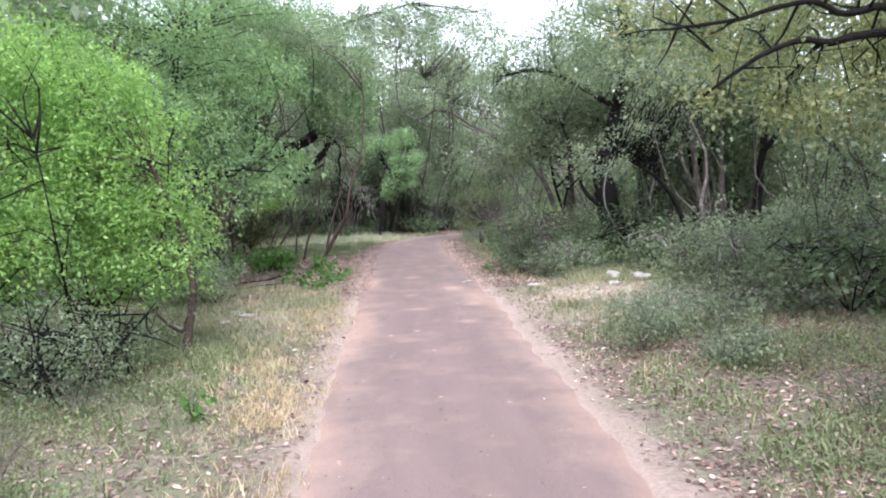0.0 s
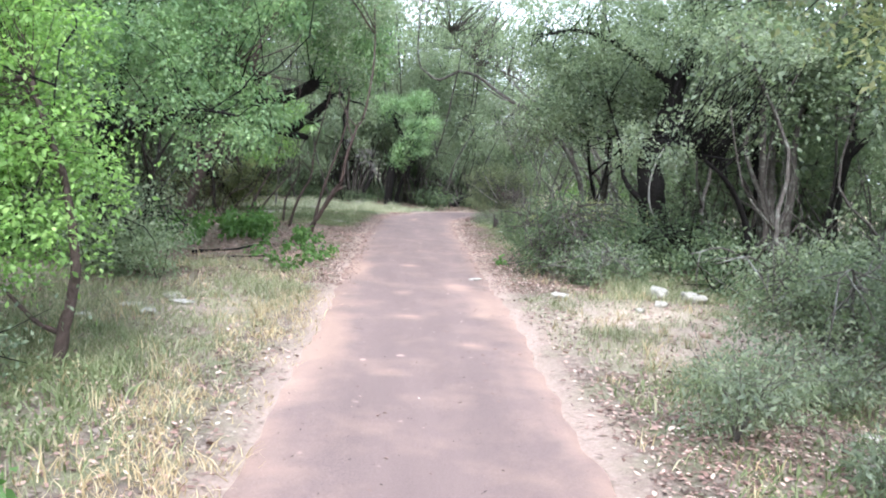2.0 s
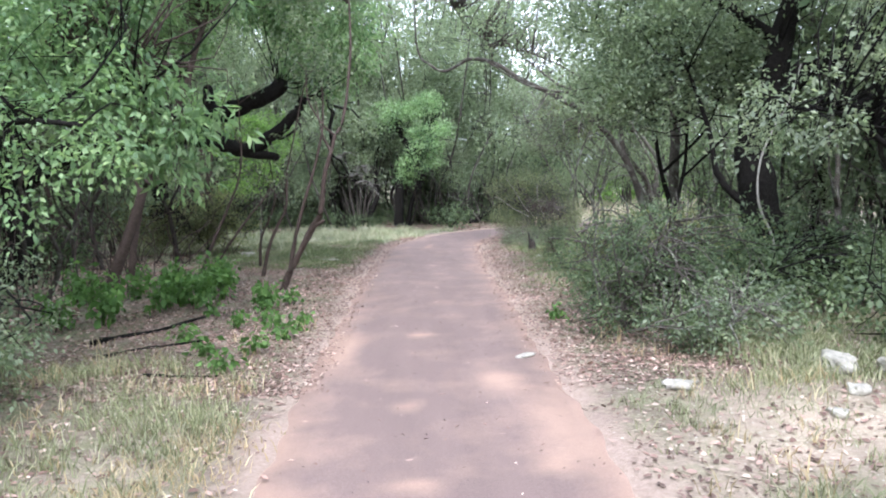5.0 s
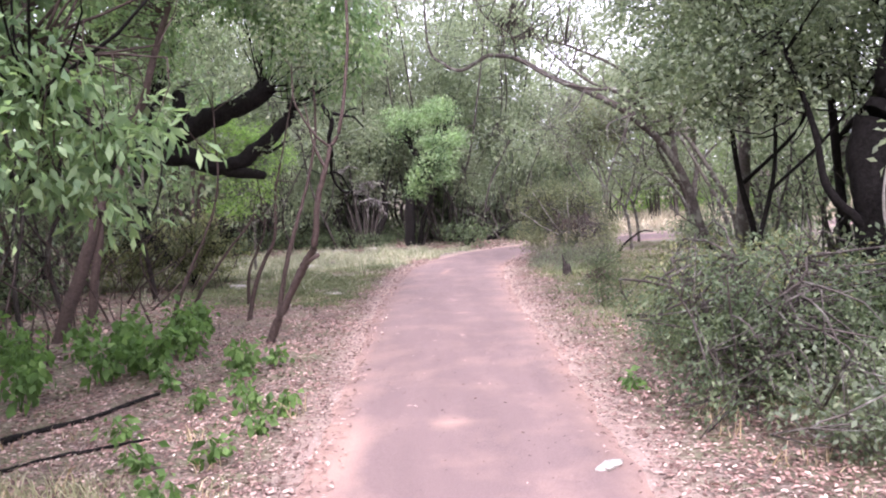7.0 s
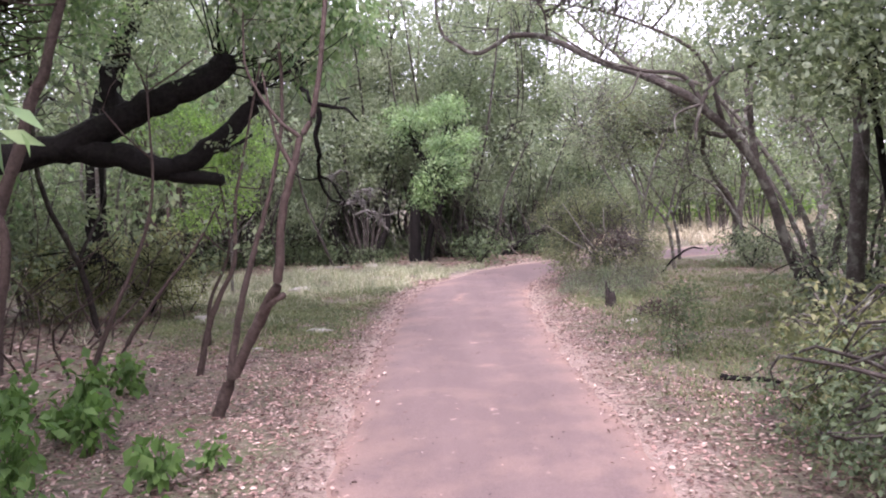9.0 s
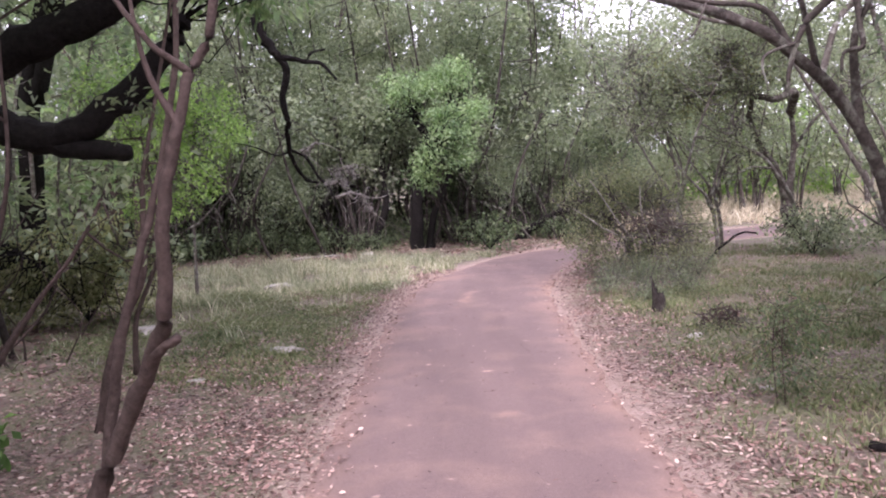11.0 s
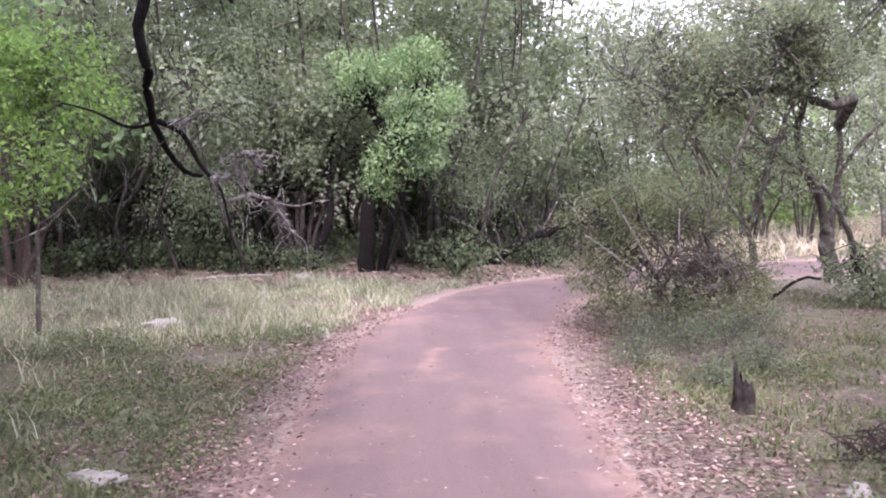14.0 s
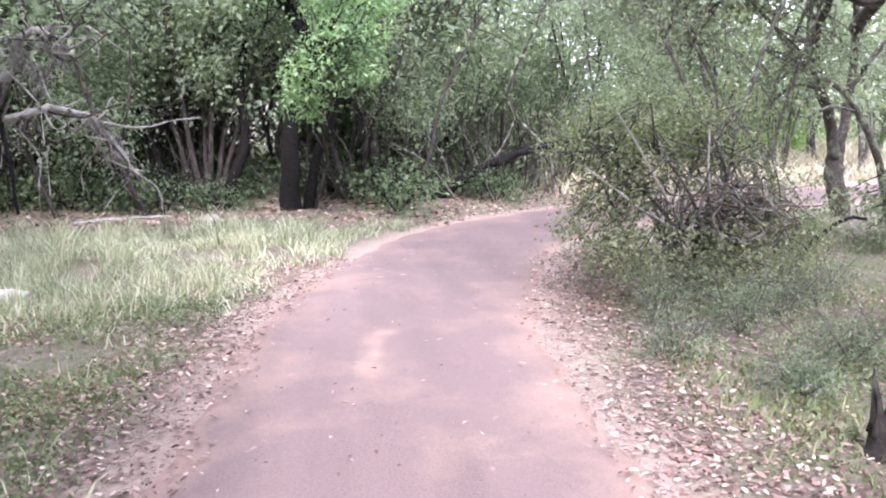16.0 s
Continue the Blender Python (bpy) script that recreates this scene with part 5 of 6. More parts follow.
for k in range(4):
    q = rng.normal(size=(3, 2)) * 0.14
    THIN.append(plant("thin_tree", -14 - 3 * k, -36, "thin crooked grey trunk in the dark thicket", "tree",
                      [("trunk", [(0, 0, -0.2), (q[0, 0], q[0, 1], 0.9), (q[1, 0] * 2, q[1, 1] * 2, 1.9), (q[2, 0] * 3, q[2, 1] * 3, 3.4)], 0.045, 0.02),
                       ("limb", [(q[0, 0], q[0, 1], 1.0), (q[0, 0] + 0.4, q[0, 1], 1.6), (q[0, 0] + 0.6, q[0, 1] + 0.2, 2.5)], 0.022, 0.008)],
                      [(q[2, 0] * 3, q[2, 1] * 3, 3.2, 0.7, 0.7, 0.6)], 18, 16, 0.12, M_OAK, (M_BARK_THICK, M_BARK_DIM, M_BARK_THICK, M_BARK_THICK)[k], group="thin thicket trunks", spread=0.2, sides=5, steps=3, shoots=20))
scatter(THIN, spots_in(-9, 3.4, 28.2, 31, 1.15, lambda x, y: off_path(x, y)[0] > 1.8 and not_gap(x, y) and (y > 28.2 or x < 1)), 0.7, 1.2, 17)
scatter(THIN, spots_in(5.6, 9, 9.5, 17, 1.5, clear), 0.8, 1.2, 12)
scatter(THIN, spots_in(-8, -4.5, 11, 19, 1.5, clear), 0.8, 1.2, 14)
scatter(BUSHES, spots_in(-8, -3.8, 10.5, 18.5, 2.1, clear), 0.5, 0.9)
scatter(BUSHES, spots_in(4.6, 9, 8.5, 17, 1.9, clear), 0.6, 1.0)
scatter(BUSHES, spots_in(-8, -4.6, -2, 8, 2.0, clear))
scatter(BUSHES, spots_in(5.5, 8, -2, 7, 2.0, clear))

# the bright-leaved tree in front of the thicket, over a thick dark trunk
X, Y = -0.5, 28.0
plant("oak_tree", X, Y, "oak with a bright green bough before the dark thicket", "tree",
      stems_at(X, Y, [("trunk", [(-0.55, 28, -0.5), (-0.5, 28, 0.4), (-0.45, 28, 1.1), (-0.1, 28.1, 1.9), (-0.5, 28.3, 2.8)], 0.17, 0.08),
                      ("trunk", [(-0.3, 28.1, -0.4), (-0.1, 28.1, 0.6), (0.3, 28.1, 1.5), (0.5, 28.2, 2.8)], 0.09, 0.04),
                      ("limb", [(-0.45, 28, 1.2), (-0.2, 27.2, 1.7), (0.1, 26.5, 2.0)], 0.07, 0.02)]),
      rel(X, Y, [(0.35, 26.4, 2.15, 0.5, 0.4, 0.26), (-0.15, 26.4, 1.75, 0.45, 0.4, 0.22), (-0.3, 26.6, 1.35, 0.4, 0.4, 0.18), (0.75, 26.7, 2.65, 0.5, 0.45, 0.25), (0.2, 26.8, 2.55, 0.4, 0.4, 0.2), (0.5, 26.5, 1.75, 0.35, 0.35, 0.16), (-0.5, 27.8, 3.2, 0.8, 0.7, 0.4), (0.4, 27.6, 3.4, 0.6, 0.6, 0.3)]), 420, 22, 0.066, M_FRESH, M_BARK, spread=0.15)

# crooked stems at the front of the thicket
X, Y = -1.88, 29.0
plant("thicket_tree", X, Y, "clump of crooked dark stems spreading from one foot", "tree",
      stems_at(X, Y, [("trunk", [(-1.88, 29, -0.5), (-1.88 + 0.3 * dx, 29 + 0.2 * dy, 0.1), (-1.9 + 0.55 * dx, 29 + 0.3 * dy, 0.8), (-1.9 + 0.8 * dx, 29 + 0.5 * dy, 1.5), (-1.9 + 1.2 * dx, 29 + 0.8 * dy, 2.8)], r, 0.02)
                      for dx, dy, r in ((-0.7, 0.4, 0.06), (-0.3, -0.4, 0.07), (0.05, 0.6, 0.05), (0.3, -0.3, 0.065), (0.6, 0.5, 0.055), (0.95, 0.1, 0.05))]),
      rel(X, Y, [(-1.9, 29, 2.6, 1.0, 0.8, 0.6), (-2.6, 28.8, 2.1, 0.6, 0.6, 0.35), (-1.5, 28.7, 1.9, 0.5, 0.5, 0.3)]), 200, 20, 0.08, M_OAK, M_BARK_THICK, spread=0.18)
X, Y = -2.1, 28.9
plant("leaning_tree", X, Y, "dark trunk arching low across the thicket", "tree",
      stems_at(X, Y, [("trunk", [(-2.1, 28.9, -0.5), (-2.3, 28.9, 0.02), (-2.53, 28.95, 0.35), (-2.7, 29, 0.85), (-3.05, 29, 1.06), (-3.7, 29, 1.3), (-4.5, 29.1, 1.9)], 0.075, 0.03),
                      ("limb", [(-2.62, 29, 0.7), (-2.4, 29, 1.15), (-2.0, 29.1, 1.5), (-1.6, 29.1, 1.45)], 0.05, 0.02),
                      ("limb", [(-3.3, 29, 1.15), (-3.3, 28.8, 0.6), (-3.25, 28.7, 0.1)], 0.02, 0.008)]),
      rel(X, Y, [(-4.3, 29, 2.0, 0.7, 0.6, 0.4)]), 40, 20, 0.09, M_OAK, M_BARK, spread=0.18)
X, Y = -1.5, 28.8
plant("oak_tree", X, Y, "dark bent oak trunk in the thicket", "tree",
      stems_at(X, Y, [("trunk", [(-1.52, 28.8, -0.5), (-1.4, 28.8, 0.2), (-1.2, 28.8, 0.9), (-1.25, 28.9, 1.6), (-1.0, 29, 2.8)], 0.11, 0.05)]),
      rel(X, Y, [(-1.1, 28.8, 2.6, 0.9, 0.8, 0.5)]), 80, 20, 0.09, M_OAK, M_BARK, spread=0.18)
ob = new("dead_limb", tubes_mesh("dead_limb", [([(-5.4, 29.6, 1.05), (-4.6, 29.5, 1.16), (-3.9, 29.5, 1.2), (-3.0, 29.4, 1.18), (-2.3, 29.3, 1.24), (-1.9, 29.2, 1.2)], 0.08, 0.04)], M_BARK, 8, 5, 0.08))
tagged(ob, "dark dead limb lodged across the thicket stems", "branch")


def brushwood(label, n, x0, x1, y0, y1, top, material, r=0.012):
    """Tangled thin crooked stems."""
    specs = []
    while len(specs) < n:
        x, y = rng.uniform(x0, x1), rng.uniform(y0, y1)
        if off_path(x, y)[0] < 1.9 or not (not_gap(x, y) or rng.random() < 0.15):
            continue
        h = top * rng.uniform(0.3, 1.0)
        lean = rng.normal(size=2) * 0.45 * h
        z = gz(x, y)
        q = rng.normal(size=(3, 3)) * 0.1 * h
        pts = [(x, y, z - 0.05)] + [(x + lean[0] * u + q[k, 0], y + lean[1] * u + q[k, 1], z + h * u ** 0.8) for k, u in enumerate((0.3, 0.65, 1.0))]
        specs.append((pts, r * rng.uniform(0.5, 1.8), r * 0.35))
    tagged(new("brushwood", tubes_mesh("brushwood", specs, material, 4, 3, 0.05)), label, "brushwood", kind="stuff")


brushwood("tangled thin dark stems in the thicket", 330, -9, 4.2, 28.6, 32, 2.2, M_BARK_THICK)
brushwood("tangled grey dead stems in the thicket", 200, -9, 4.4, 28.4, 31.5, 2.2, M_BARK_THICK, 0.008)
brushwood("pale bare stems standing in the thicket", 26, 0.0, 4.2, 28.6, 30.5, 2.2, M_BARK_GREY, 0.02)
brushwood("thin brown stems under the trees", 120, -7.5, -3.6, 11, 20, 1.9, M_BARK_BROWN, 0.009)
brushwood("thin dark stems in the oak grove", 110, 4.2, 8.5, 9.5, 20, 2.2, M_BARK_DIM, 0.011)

# far woods closing the view
def woods_mass(label, n, place, leaf, material, top=7.0):
    c = place(rng.random(n), rng.random(n))
    z = rng.uniform(0, 1, n) ** 1.1 * (top + 1.2 * np.sin(c[0] * 0.9 + c[1] * 1.3) + 0.8 * np.sin(c[0] * 2.3 - c[1] * 1.7))
    c = np.stack([c[0], c[1], np.interp(c[1], G_Y, G_Z) + z], -1)
    keep = np.array([z > 1.2 or not_gap(x, y) if 28 < y < 44 and -4 < x < 1 else True for x, y, z in c])
    v, f = leaves_at(c[keep], 5, 0.3, leaf, 0.55, 0.2, 0.55)
    tagged(new("far_woods", mesh_np("far_woods", v, f, material)), label, "woods", kind="stuff")


woods_mass("distant grey-green woodland edge", 6000, lambda u, w: (2 + (48 + 14 * w) * np.cos(u * 6.283), 15 + (48 + 14 * w) * np.sin(u * 6.283)), 0.6, M_GREY, 8.0)
woods_mass("dense oak woods behind the thicket", 6500, lambda u, w: (-17 + 20.4 * u, 34.5 + 4 * w), 0.17, M_OAK, 6.6)
# dark leaf mass filling the thicket's depth, its shade painted as leaf colour
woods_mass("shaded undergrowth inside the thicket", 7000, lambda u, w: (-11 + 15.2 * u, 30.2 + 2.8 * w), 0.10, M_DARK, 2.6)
woods_mass("sunlit bright green trees beyond the field", 900, lambda u, w: (8 + 6 * u, 37.4 + 1.4 * w), 0.2, M_BRIGHT, 3.6)
woods_mass("dense oak woods deep in the shade", 4000, lambda u, w: (-17 + 3.5 * w, -12 + 46 * u), 0.25, M_OAK)
woods_mass("dense oak woods beyond the grove", 2600, lambda u, w: (13.5 + 3.5 * w, -12 + 33 * u), 0.25, M_OAK)
woods_mass("woods at the far side of the field", 4200, lambda u, w: (3.5 + 22 * u, 39 + 5 * w), 0.26, M_GREY, 7.4)


# ---- ground cover ----
def patch_points(n, x0, x1, y0, y1, weight, edge=0.97):
    x, y = rng.uniform(x0, x1, n), rng.uniform(y0, y1, n)
    d = off_path(x, y)
    keep = (rng.random(n) < weight(x, y, d)) & (d > edge)
    return x[keep], y[keep], d[keep]


def blades(name, label, n, box, weight, height, material, width=0.006, lean=0.35, tuft=1):
    x, y, d = patch_points(n // tuft, *box, weight)
    if tuft > 1:
        x, y = np.repeat(x, tuft) + rng.normal(size=len(x) * tuft) * 0.05, np.repeat(y, tuft) + rng.normal(size=len(y) * tuft) * 0.05
        d = off_path(x, y)
    k = len(x)
    h = height * rng.uniform(0.45, 1.3, k) * (0.8 + 0.4 * wobble(x, y, 1.9))
    a = rng.uniform(0, 6.28, k)
    w = width * rng.uniform(0.7, 1.5, k)
    b = np.stack([x, y, ground_z(x, y, d) - 0.01], -1)
    side = np.stack([np.cos(a), np.sin(a), 0 * a], -1) * w[:, None]
    tip = rng.normal(size=(k, 2)) * lean
    mid = b + np.stack([tip[:, 0] * h * 0.35, tip[:, 1] * h * 0.35, h * 0.6], -1)
    end = b + np.stack([tip[:, 0] * h, tip[:, 1] * h, h * 0.95], -1)
    v = np.stack([b - side, b + side, mid + side * 0.7, end, mid - side * 0.7], 1).reshape(-1, 3)
    o = np.arange(k)[:, None] * 5
    f = np.concatenate([o + [0, 1, 2], o + [0, 2, 4], o + [4, 2, 3]])
    tagged(new(name, mesh_np(name, v, f, material)), label, "grass", kind="stuff")


def litter(name, label, n, box, weight, size, material, lift=0.006):
    x, y, d = patch_points(n, *box, weight, 0.72)
    k = len(x)
    base = np.stack([x, y, np.maximum(ground_z(x, y, d), np.interp(y, G_Y, G_Z) + np.where(d < 1, 0.02, -0.02)) + lift + rng.uniform(0, 0.01, k)], -1)
    a = rng.uniform(0, 6.28, k)
    way = unit(np.stack([np.cos(a), np.sin(a), rng.normal(size=k) * 0.2], -1))
    nor = unit(np.stack([rng.normal(size=k) * 0.34, rng.normal(size=k) * 0.34, np.ones(k)], -1))
    side = unit(np.cross(way, nor))
    ln = (size * rng.uniform(0.45, 1.35, k))[:, None]
    w = ln * rng.uniform(0.24, 0.56, k)[:, None] * 0.5
    curl = np.array([0, 0, 1.0]) * w * rng.uniform(-0.1, 0.5, k)[:, None]
    skew = rng.uniform(0.25, 0.45, k)[:, None]
    v = np.stack([base, base + way * ln * skew + side * w + curl, base + way * ln * 0.75 + side * w * 0.75 + curl, base + way * ln, base + way * ln * 0.7 - side * w * 0.8 + curl, base + way * ln * 0.3 - side * w + curl], 1)
    tagged(new(name, mesh_np(name, v.reshape(-1, 3), np.arange(k * 6).reshape(k, 6), material)), label, "leaves", kind="stuff")


def low_cover(label, n, box, weight, leaf, material, height=0.05):
    x, y, d = patch_points(n, *box, weight)
    c = np.stack([x, y, ground_z(x, y, d) + rng.uniform(0.005, height, len(x))], -1)
    v, f = leaves_at(c, 4, 0.03, leaf, 0.6, -0.15, 0.8)
    tagged(new("ground_cover", mesh_np("ground_cover", v, f, material)), label, "weeds", kind="stuff")


def band(d, a, b, soft=0.3):
    return np.clip((d - a) / soft + 0.5, 0, 1) * np.clip((b - d) / soft + 0.5, 0, 1)


litter("fallen_leaves", "dry pinkish-brown fallen leaves beside the path", 270000, (-4.2, 3.6, 9, 24),
       lambda x, y, d: band(d, 0.98, np.where(x > 0, np.where(y > 14, 1.75 + 0.35 * wobble(x, y, 1.7), 2.5), np.where(y > 17.6, 1.6 + 1.2 * (wobble(x, y, 2.1) > 0.25), 3.6)), 0.4) * (0.75 + 0.25 * wobble(x, y, 1.4)), 0.035, M_LITTER)
litter("fallen_leaves", "dry leaves lying thick on the shaded verge", 34000, (1.2, 5.2, -2, 5.5), lambda x, y, d: band(d, 1.15, 4.5) * np.clip(0.65 + 0.5 * wobble(x, y, 1.3), 0.1, 1), 0.038, M_LITTER)
litter("fallen_leaves", "scattered dry fallen leaves on thin grass", 70000, (-5, 5.5, -3, 10),
       lambda x, y, d: band(d, 1.1, 4.0) * (0.5 + 0.35 * wobble(x, y, 1.1)), 0.05, M_LITTER)
litter("fallen_leaves", "dry leaves under the thicket", 16000, (-9, 4, 26, 31), lambda x, y, d: band(d, 1.0, 9.0) * 0.9, 0.075, M_LITTER)
blades("dry_grass", "dry straw-coloured grass along the path edge", 46000, (-2.6, 0, -3, 8.5), lambda x, y, d: (x < 0) * band(d, 1.15, 1.8, 0.4) * np.clip(0.5 + 0.7 * wobble(x, y, 2.1), 0.1, 1), 0.095, M_DRY, 0.0035, 0.7, 6)
blades("dry_grass", "dry straw-coloured grass tufts on bare soil", 9000, (-4, 4.5, 3, 12), lambda x, y, d: band(d, 1.3, 3.2) * 0.3, 0.16, M_DRY, 0.004, 0.5, 12)
blades("grass", "thin grey-green verge grass", 80000, (-4.5, 5.5, -3, 9), lambda x, y, d: band(d, 1.5, 4.2, 0.5) * np.clip(0.35 + 0.6 * wobble(x, y, 0.9), 0, 1), 0.13, M_GRASS, 0.0028, 0.75, 10)
blades("meadow_grass", "pale green meadow grass beside the bend", 100000, (-6.5, 1.5, 17.5, 28), lambda x, y, d: (x < 1 + (y - 22) * 0.3) * (y < 26.4 + 0.5 * wobble(x, y, 1.1)) * band(d, 1.25, 7, 0.4) * np.clip((y - 20.4 - 0.25 * (x + 2) + 0.7 * wobble(x, y, 1.2)) / 1.6, 0.06, 1) * np.clip(0.5 + 0.9 * wobble(x, y, 2.6), 0.06, 1), 0.15, M_MEADOW, 0.006, 0.7, 10)
blades("grass_tufts", "taller pale tufted meadow grass", 26000, (-6.5, 1.0, 19.5, 28), lambda x, y, d: (x < 0.5 + (y - 22) * 0.3) * (y < 26.4) * band(d, 1.7, 7, 0.4) * np.clip((y - 20.6 - 0.25 * (x + 2)) / 1.2, 0.05, 1) * np.clip(0.45 + 0.8 * wobble(x, y, 1.5), 0.1, 1), 0.30, M_MEADOW, 0.005, 0.5, 32)
blades("grass", "short green grass under the trees by the bend", 50000, (1, 6.2, 13.5, 25), lambda x, y, d: band(d, 1.5, 6, 0.5) * np.clip(0.45 + 0.8 * wobble(x, y, 1.6), 0.1, 1), 0.08, M_CLOVER, 0.005, 0.6, 6)
blades("grass", "green grass patch below the oak", 14000, (1.7, 6, 8.8, 11.2), lambda x, y, d: 0.8 * band(d, 2.4, 6, 0.5), 0.12, M_GRASS, 0.005, 0.5, 6)
blades("field_grass", "pale straw-coloured open field beyond the trees", 40000, (4, 30, 29, 50), lambda x, y, d: band(d, 1.2, 60), 0.4, M_FIELD, 0.014, 0.7, 6)
blades("field_grass", "bright grass clearing behind the thicket", 6000, (-6, 1, 35, 46), lambda x, y, d: 0 * d + 1, 0.5, M_MEADOW, 0.03, 0.4, 4)


# ---- stones, stumps and small things ----
def stone(x, y, sx, sy, sz, label, material=M_ROCK, seed=0, group=""):
    bm = bmesh.new()
    bmesh.ops.create_icosphere(bm, subdivisions=3, radius=1)
    for v in bm.verts:
        q = noise.noise(v.co * 1.5 + Vector((seed * 7.3, 0, 0))) * 0.55 + noise.noise(v.co * 4.1 + Vector((0, seed, 0))) * 0.28
        co = v.co * (1 + q)
        co.z = max(min(co.z, 0.7 + 0.15 * co.x), -0.6)
        v.co = (co.x * sx, co.y * sy, co.z * sz)
    me = bpy.data.meshes.new("stone")
    bm.to_mesh(me)
    bm.free()
    me.polygons.foreach_set("use_smooth", np.ones(len(me.polygons), bool))
    me.materials.append(material)
    ob = tagged(new("stone", me), label, "stone", group)
    ob.matrix_world = pose(x, y, gz(x, y) + sz * 0.32, 0, 0, seed * 47)
    return ob


stone(0.9, 10.0, 0.09, 0.05, 0.014, "small flat white stone set in the path", M_ROCK, 1).location.z = 0.02
WHITE = "weathered white limestone block in the grass"
FLAT = "flat pale limestone lying among dry leaves"
for k, (x, y, a, b, c) in enumerate([(3.15, 9.1, 0.19, 0.12, 0.11), (3.55, 9.0, 0.16, 0.11, 0.10), (1.85, 8.85, 0.13, 0.08, 0.05), (3.0, 8.6, 0.1, 0.07, 0.05), (2.6, 8.1, 0.07, 0.05, 0.04), (2.9, 4.1, 0.1, 0.07, 0.03), (2.6, 3.6, 0.08, 0.06, 0.03),
                                   (2.15, 17.3, 0.1, 0.06, 0.03), (2.45, 19.6, 0.07, 0.05, 0.03), (2.1, 15.6, 0.05, 0.04, 0.02)]):
    stone(x, y, a, b, c, FLAT if c < 0.06 else WHITE, M_ROCK, k + 2, "loose stones")
for k, (x, y, a, b, c) in enumerate([(-3.3, 19.1, 0.27, 0.13, 0.09), (-1.56, 17.8, 0.15, 0.08, 0.045), (-2.54, 22.4, 0.19, 0.12, 0.11), (-1.55, 26.7, 0.28, 0.15, 0.12), (-2.5, 7.7, 0.17, 0.1, 0.035), (-2.3, 7.3, 0.11, 0.07, 0.03),
                                   (-2.7, 7.0, 0.13, 0.08, 0.03), (-2.45, 6.7, 0.1, 0.07, 0.03), (-2.9, 6.4, 0.08, 0.06, 0.03), (-2.1, 16.8, 0.07, 0.05, 0.03), (-3.6, 2.9, 0.08, 0.05, 0.03)]):
    stone(x, y, a, b, c, FLAT if c < 0.06 else WHITE, M_ROCK, k + 14, "loose stones")
stone(2.9, 6.9, 0.07, 0.05, 0.045, "rounded reddish stone on bare soil", M_ROCK_PINK, 31)

X, Y = 2.24, 18.75
st = root("tree_stump", X, Y, "short charred broken tree stump in the grass", "stump")
ang = np.arange(16) * 6.2832 / 16
grain = 1 + 0.13 * np.sin(ang * 5 + 1) + 0.07 * rng.normal(size=16)
jag = 0.19 + 0.15 * np.clip(np.cos(ang - 2.7), 0, 1) ** 3 + 0.025 * rng.normal(size=16)
rings = [np.stack([r * grain * np.cos(ang) + dx, r * grain * np.sin(ang), 0 * ang + z], -1) for r, z, dx in ((0.095, -0.06, 0), (0.07, 0.03, 0.005), (0.062, 0.11, 0.004))]
rings.append(np.stack([0.055 * grain * np.cos(ang) - 0.012, 0.055 * grain * np.sin(ang), jag], -1))
rings.append(np.stack([0.03 * np.cos(ang), 0.03 * np.sin(ang), 0.13 + 0.3 * (jag - 0.13)], -1))
rings.append(np.stack([0.004 * np.cos(ang), 0.004 * np.sin(ang), 0 * ang + 0.1], -1))
o = np.arange(16)
f = np.concatenate([np.stack([k * 16 + o, k * 16 + (o + 1) % 16, k * 16 + 16 + (o + 1) % 16, k * 16 + 16 + o], -1) for k in range(5)])
part("stump_body", mesh_np("stump_body", np.vstack(rings), f, M_BARK_THICK), st)
for k in range(5):
    a = (2.7, 2.2, 3.2, 1.5, 4.1)[k]
    c, s = 0.053 * math.cos(a), 0.053 * math.sin(a)
    top_z = (0.37, 0.33, 0.3, 0.25, 0.21)[k]
    part("splinter", tubes_mesh("splinter", [([(c, s, 0.09), (c * 1.05, s * 1.05, top_z * 0.7), (c * 1.2 - 0.01, s * 1.1, top_z)], 0.02, 0.003)], (M_BARK_THICK, M_BARK)[k % 2], 5, 2, 0.1), st)
X, Y = 2.55, 17.75
pile = root("brush_pile", X, Y, "low heap of dark dead twigs", "brush pile")
for k in range(110):
    a, r = rng.uniform(0, 6.28), 0.26 * rng.random() ** 0.7
    c = np.array([r * math.cos(a) * 1.15, r * math.sin(a) * 0.85, 0.01 + 0.19 * (1 - (r / 0.27) ** 1.5) * rng.random()])
    d = unit(rng.normal(size=(1, 3)) * [1, 1, 0.6])[0] * rng.uniform(0.04, 0.13)
    d[2] = max(d[2], -c[2])
    part("twig", tubes_mesh("twig", [([tuple(c - d), tuple(c + rng.normal(size=3) * 0.02), tuple(c + d)], 0.006, 0.003)], (M_BARK_BROWN, M_BARK_DIM)[k % 2], 4, 2, 0.1), pile)


def stick(x, y, ang, length, r, label, material=M_BARK_BROWN, name="fallen_branch", bend=0.12):
    c, s = math.cos(ang), math.sin(ang)
    pts = []
    for u in (-0.5, -0.2, 0.1, 0.5):
        px, py = x + c * u * length - s * bend * length * (0.25 - u * u), y + s * u * length + c * bend * length * (0.25 - u * u)
        pts.append((px, py, gz(px, py) + r * 0.8))
    ob = new(name, tubes_mesh(name, [(rel(x, y, pts), r, r * 0.5)], material, 6, 5, 0.08))
    ob.location = (x, y, gz(x, y))
    return tagged(ob, label, "branch", "fallen branches")


stick(-2.75, 27.4, 0.3, 1.3, 0.03, "bleached fallen branch in the meadow grass", M_LICHEN)
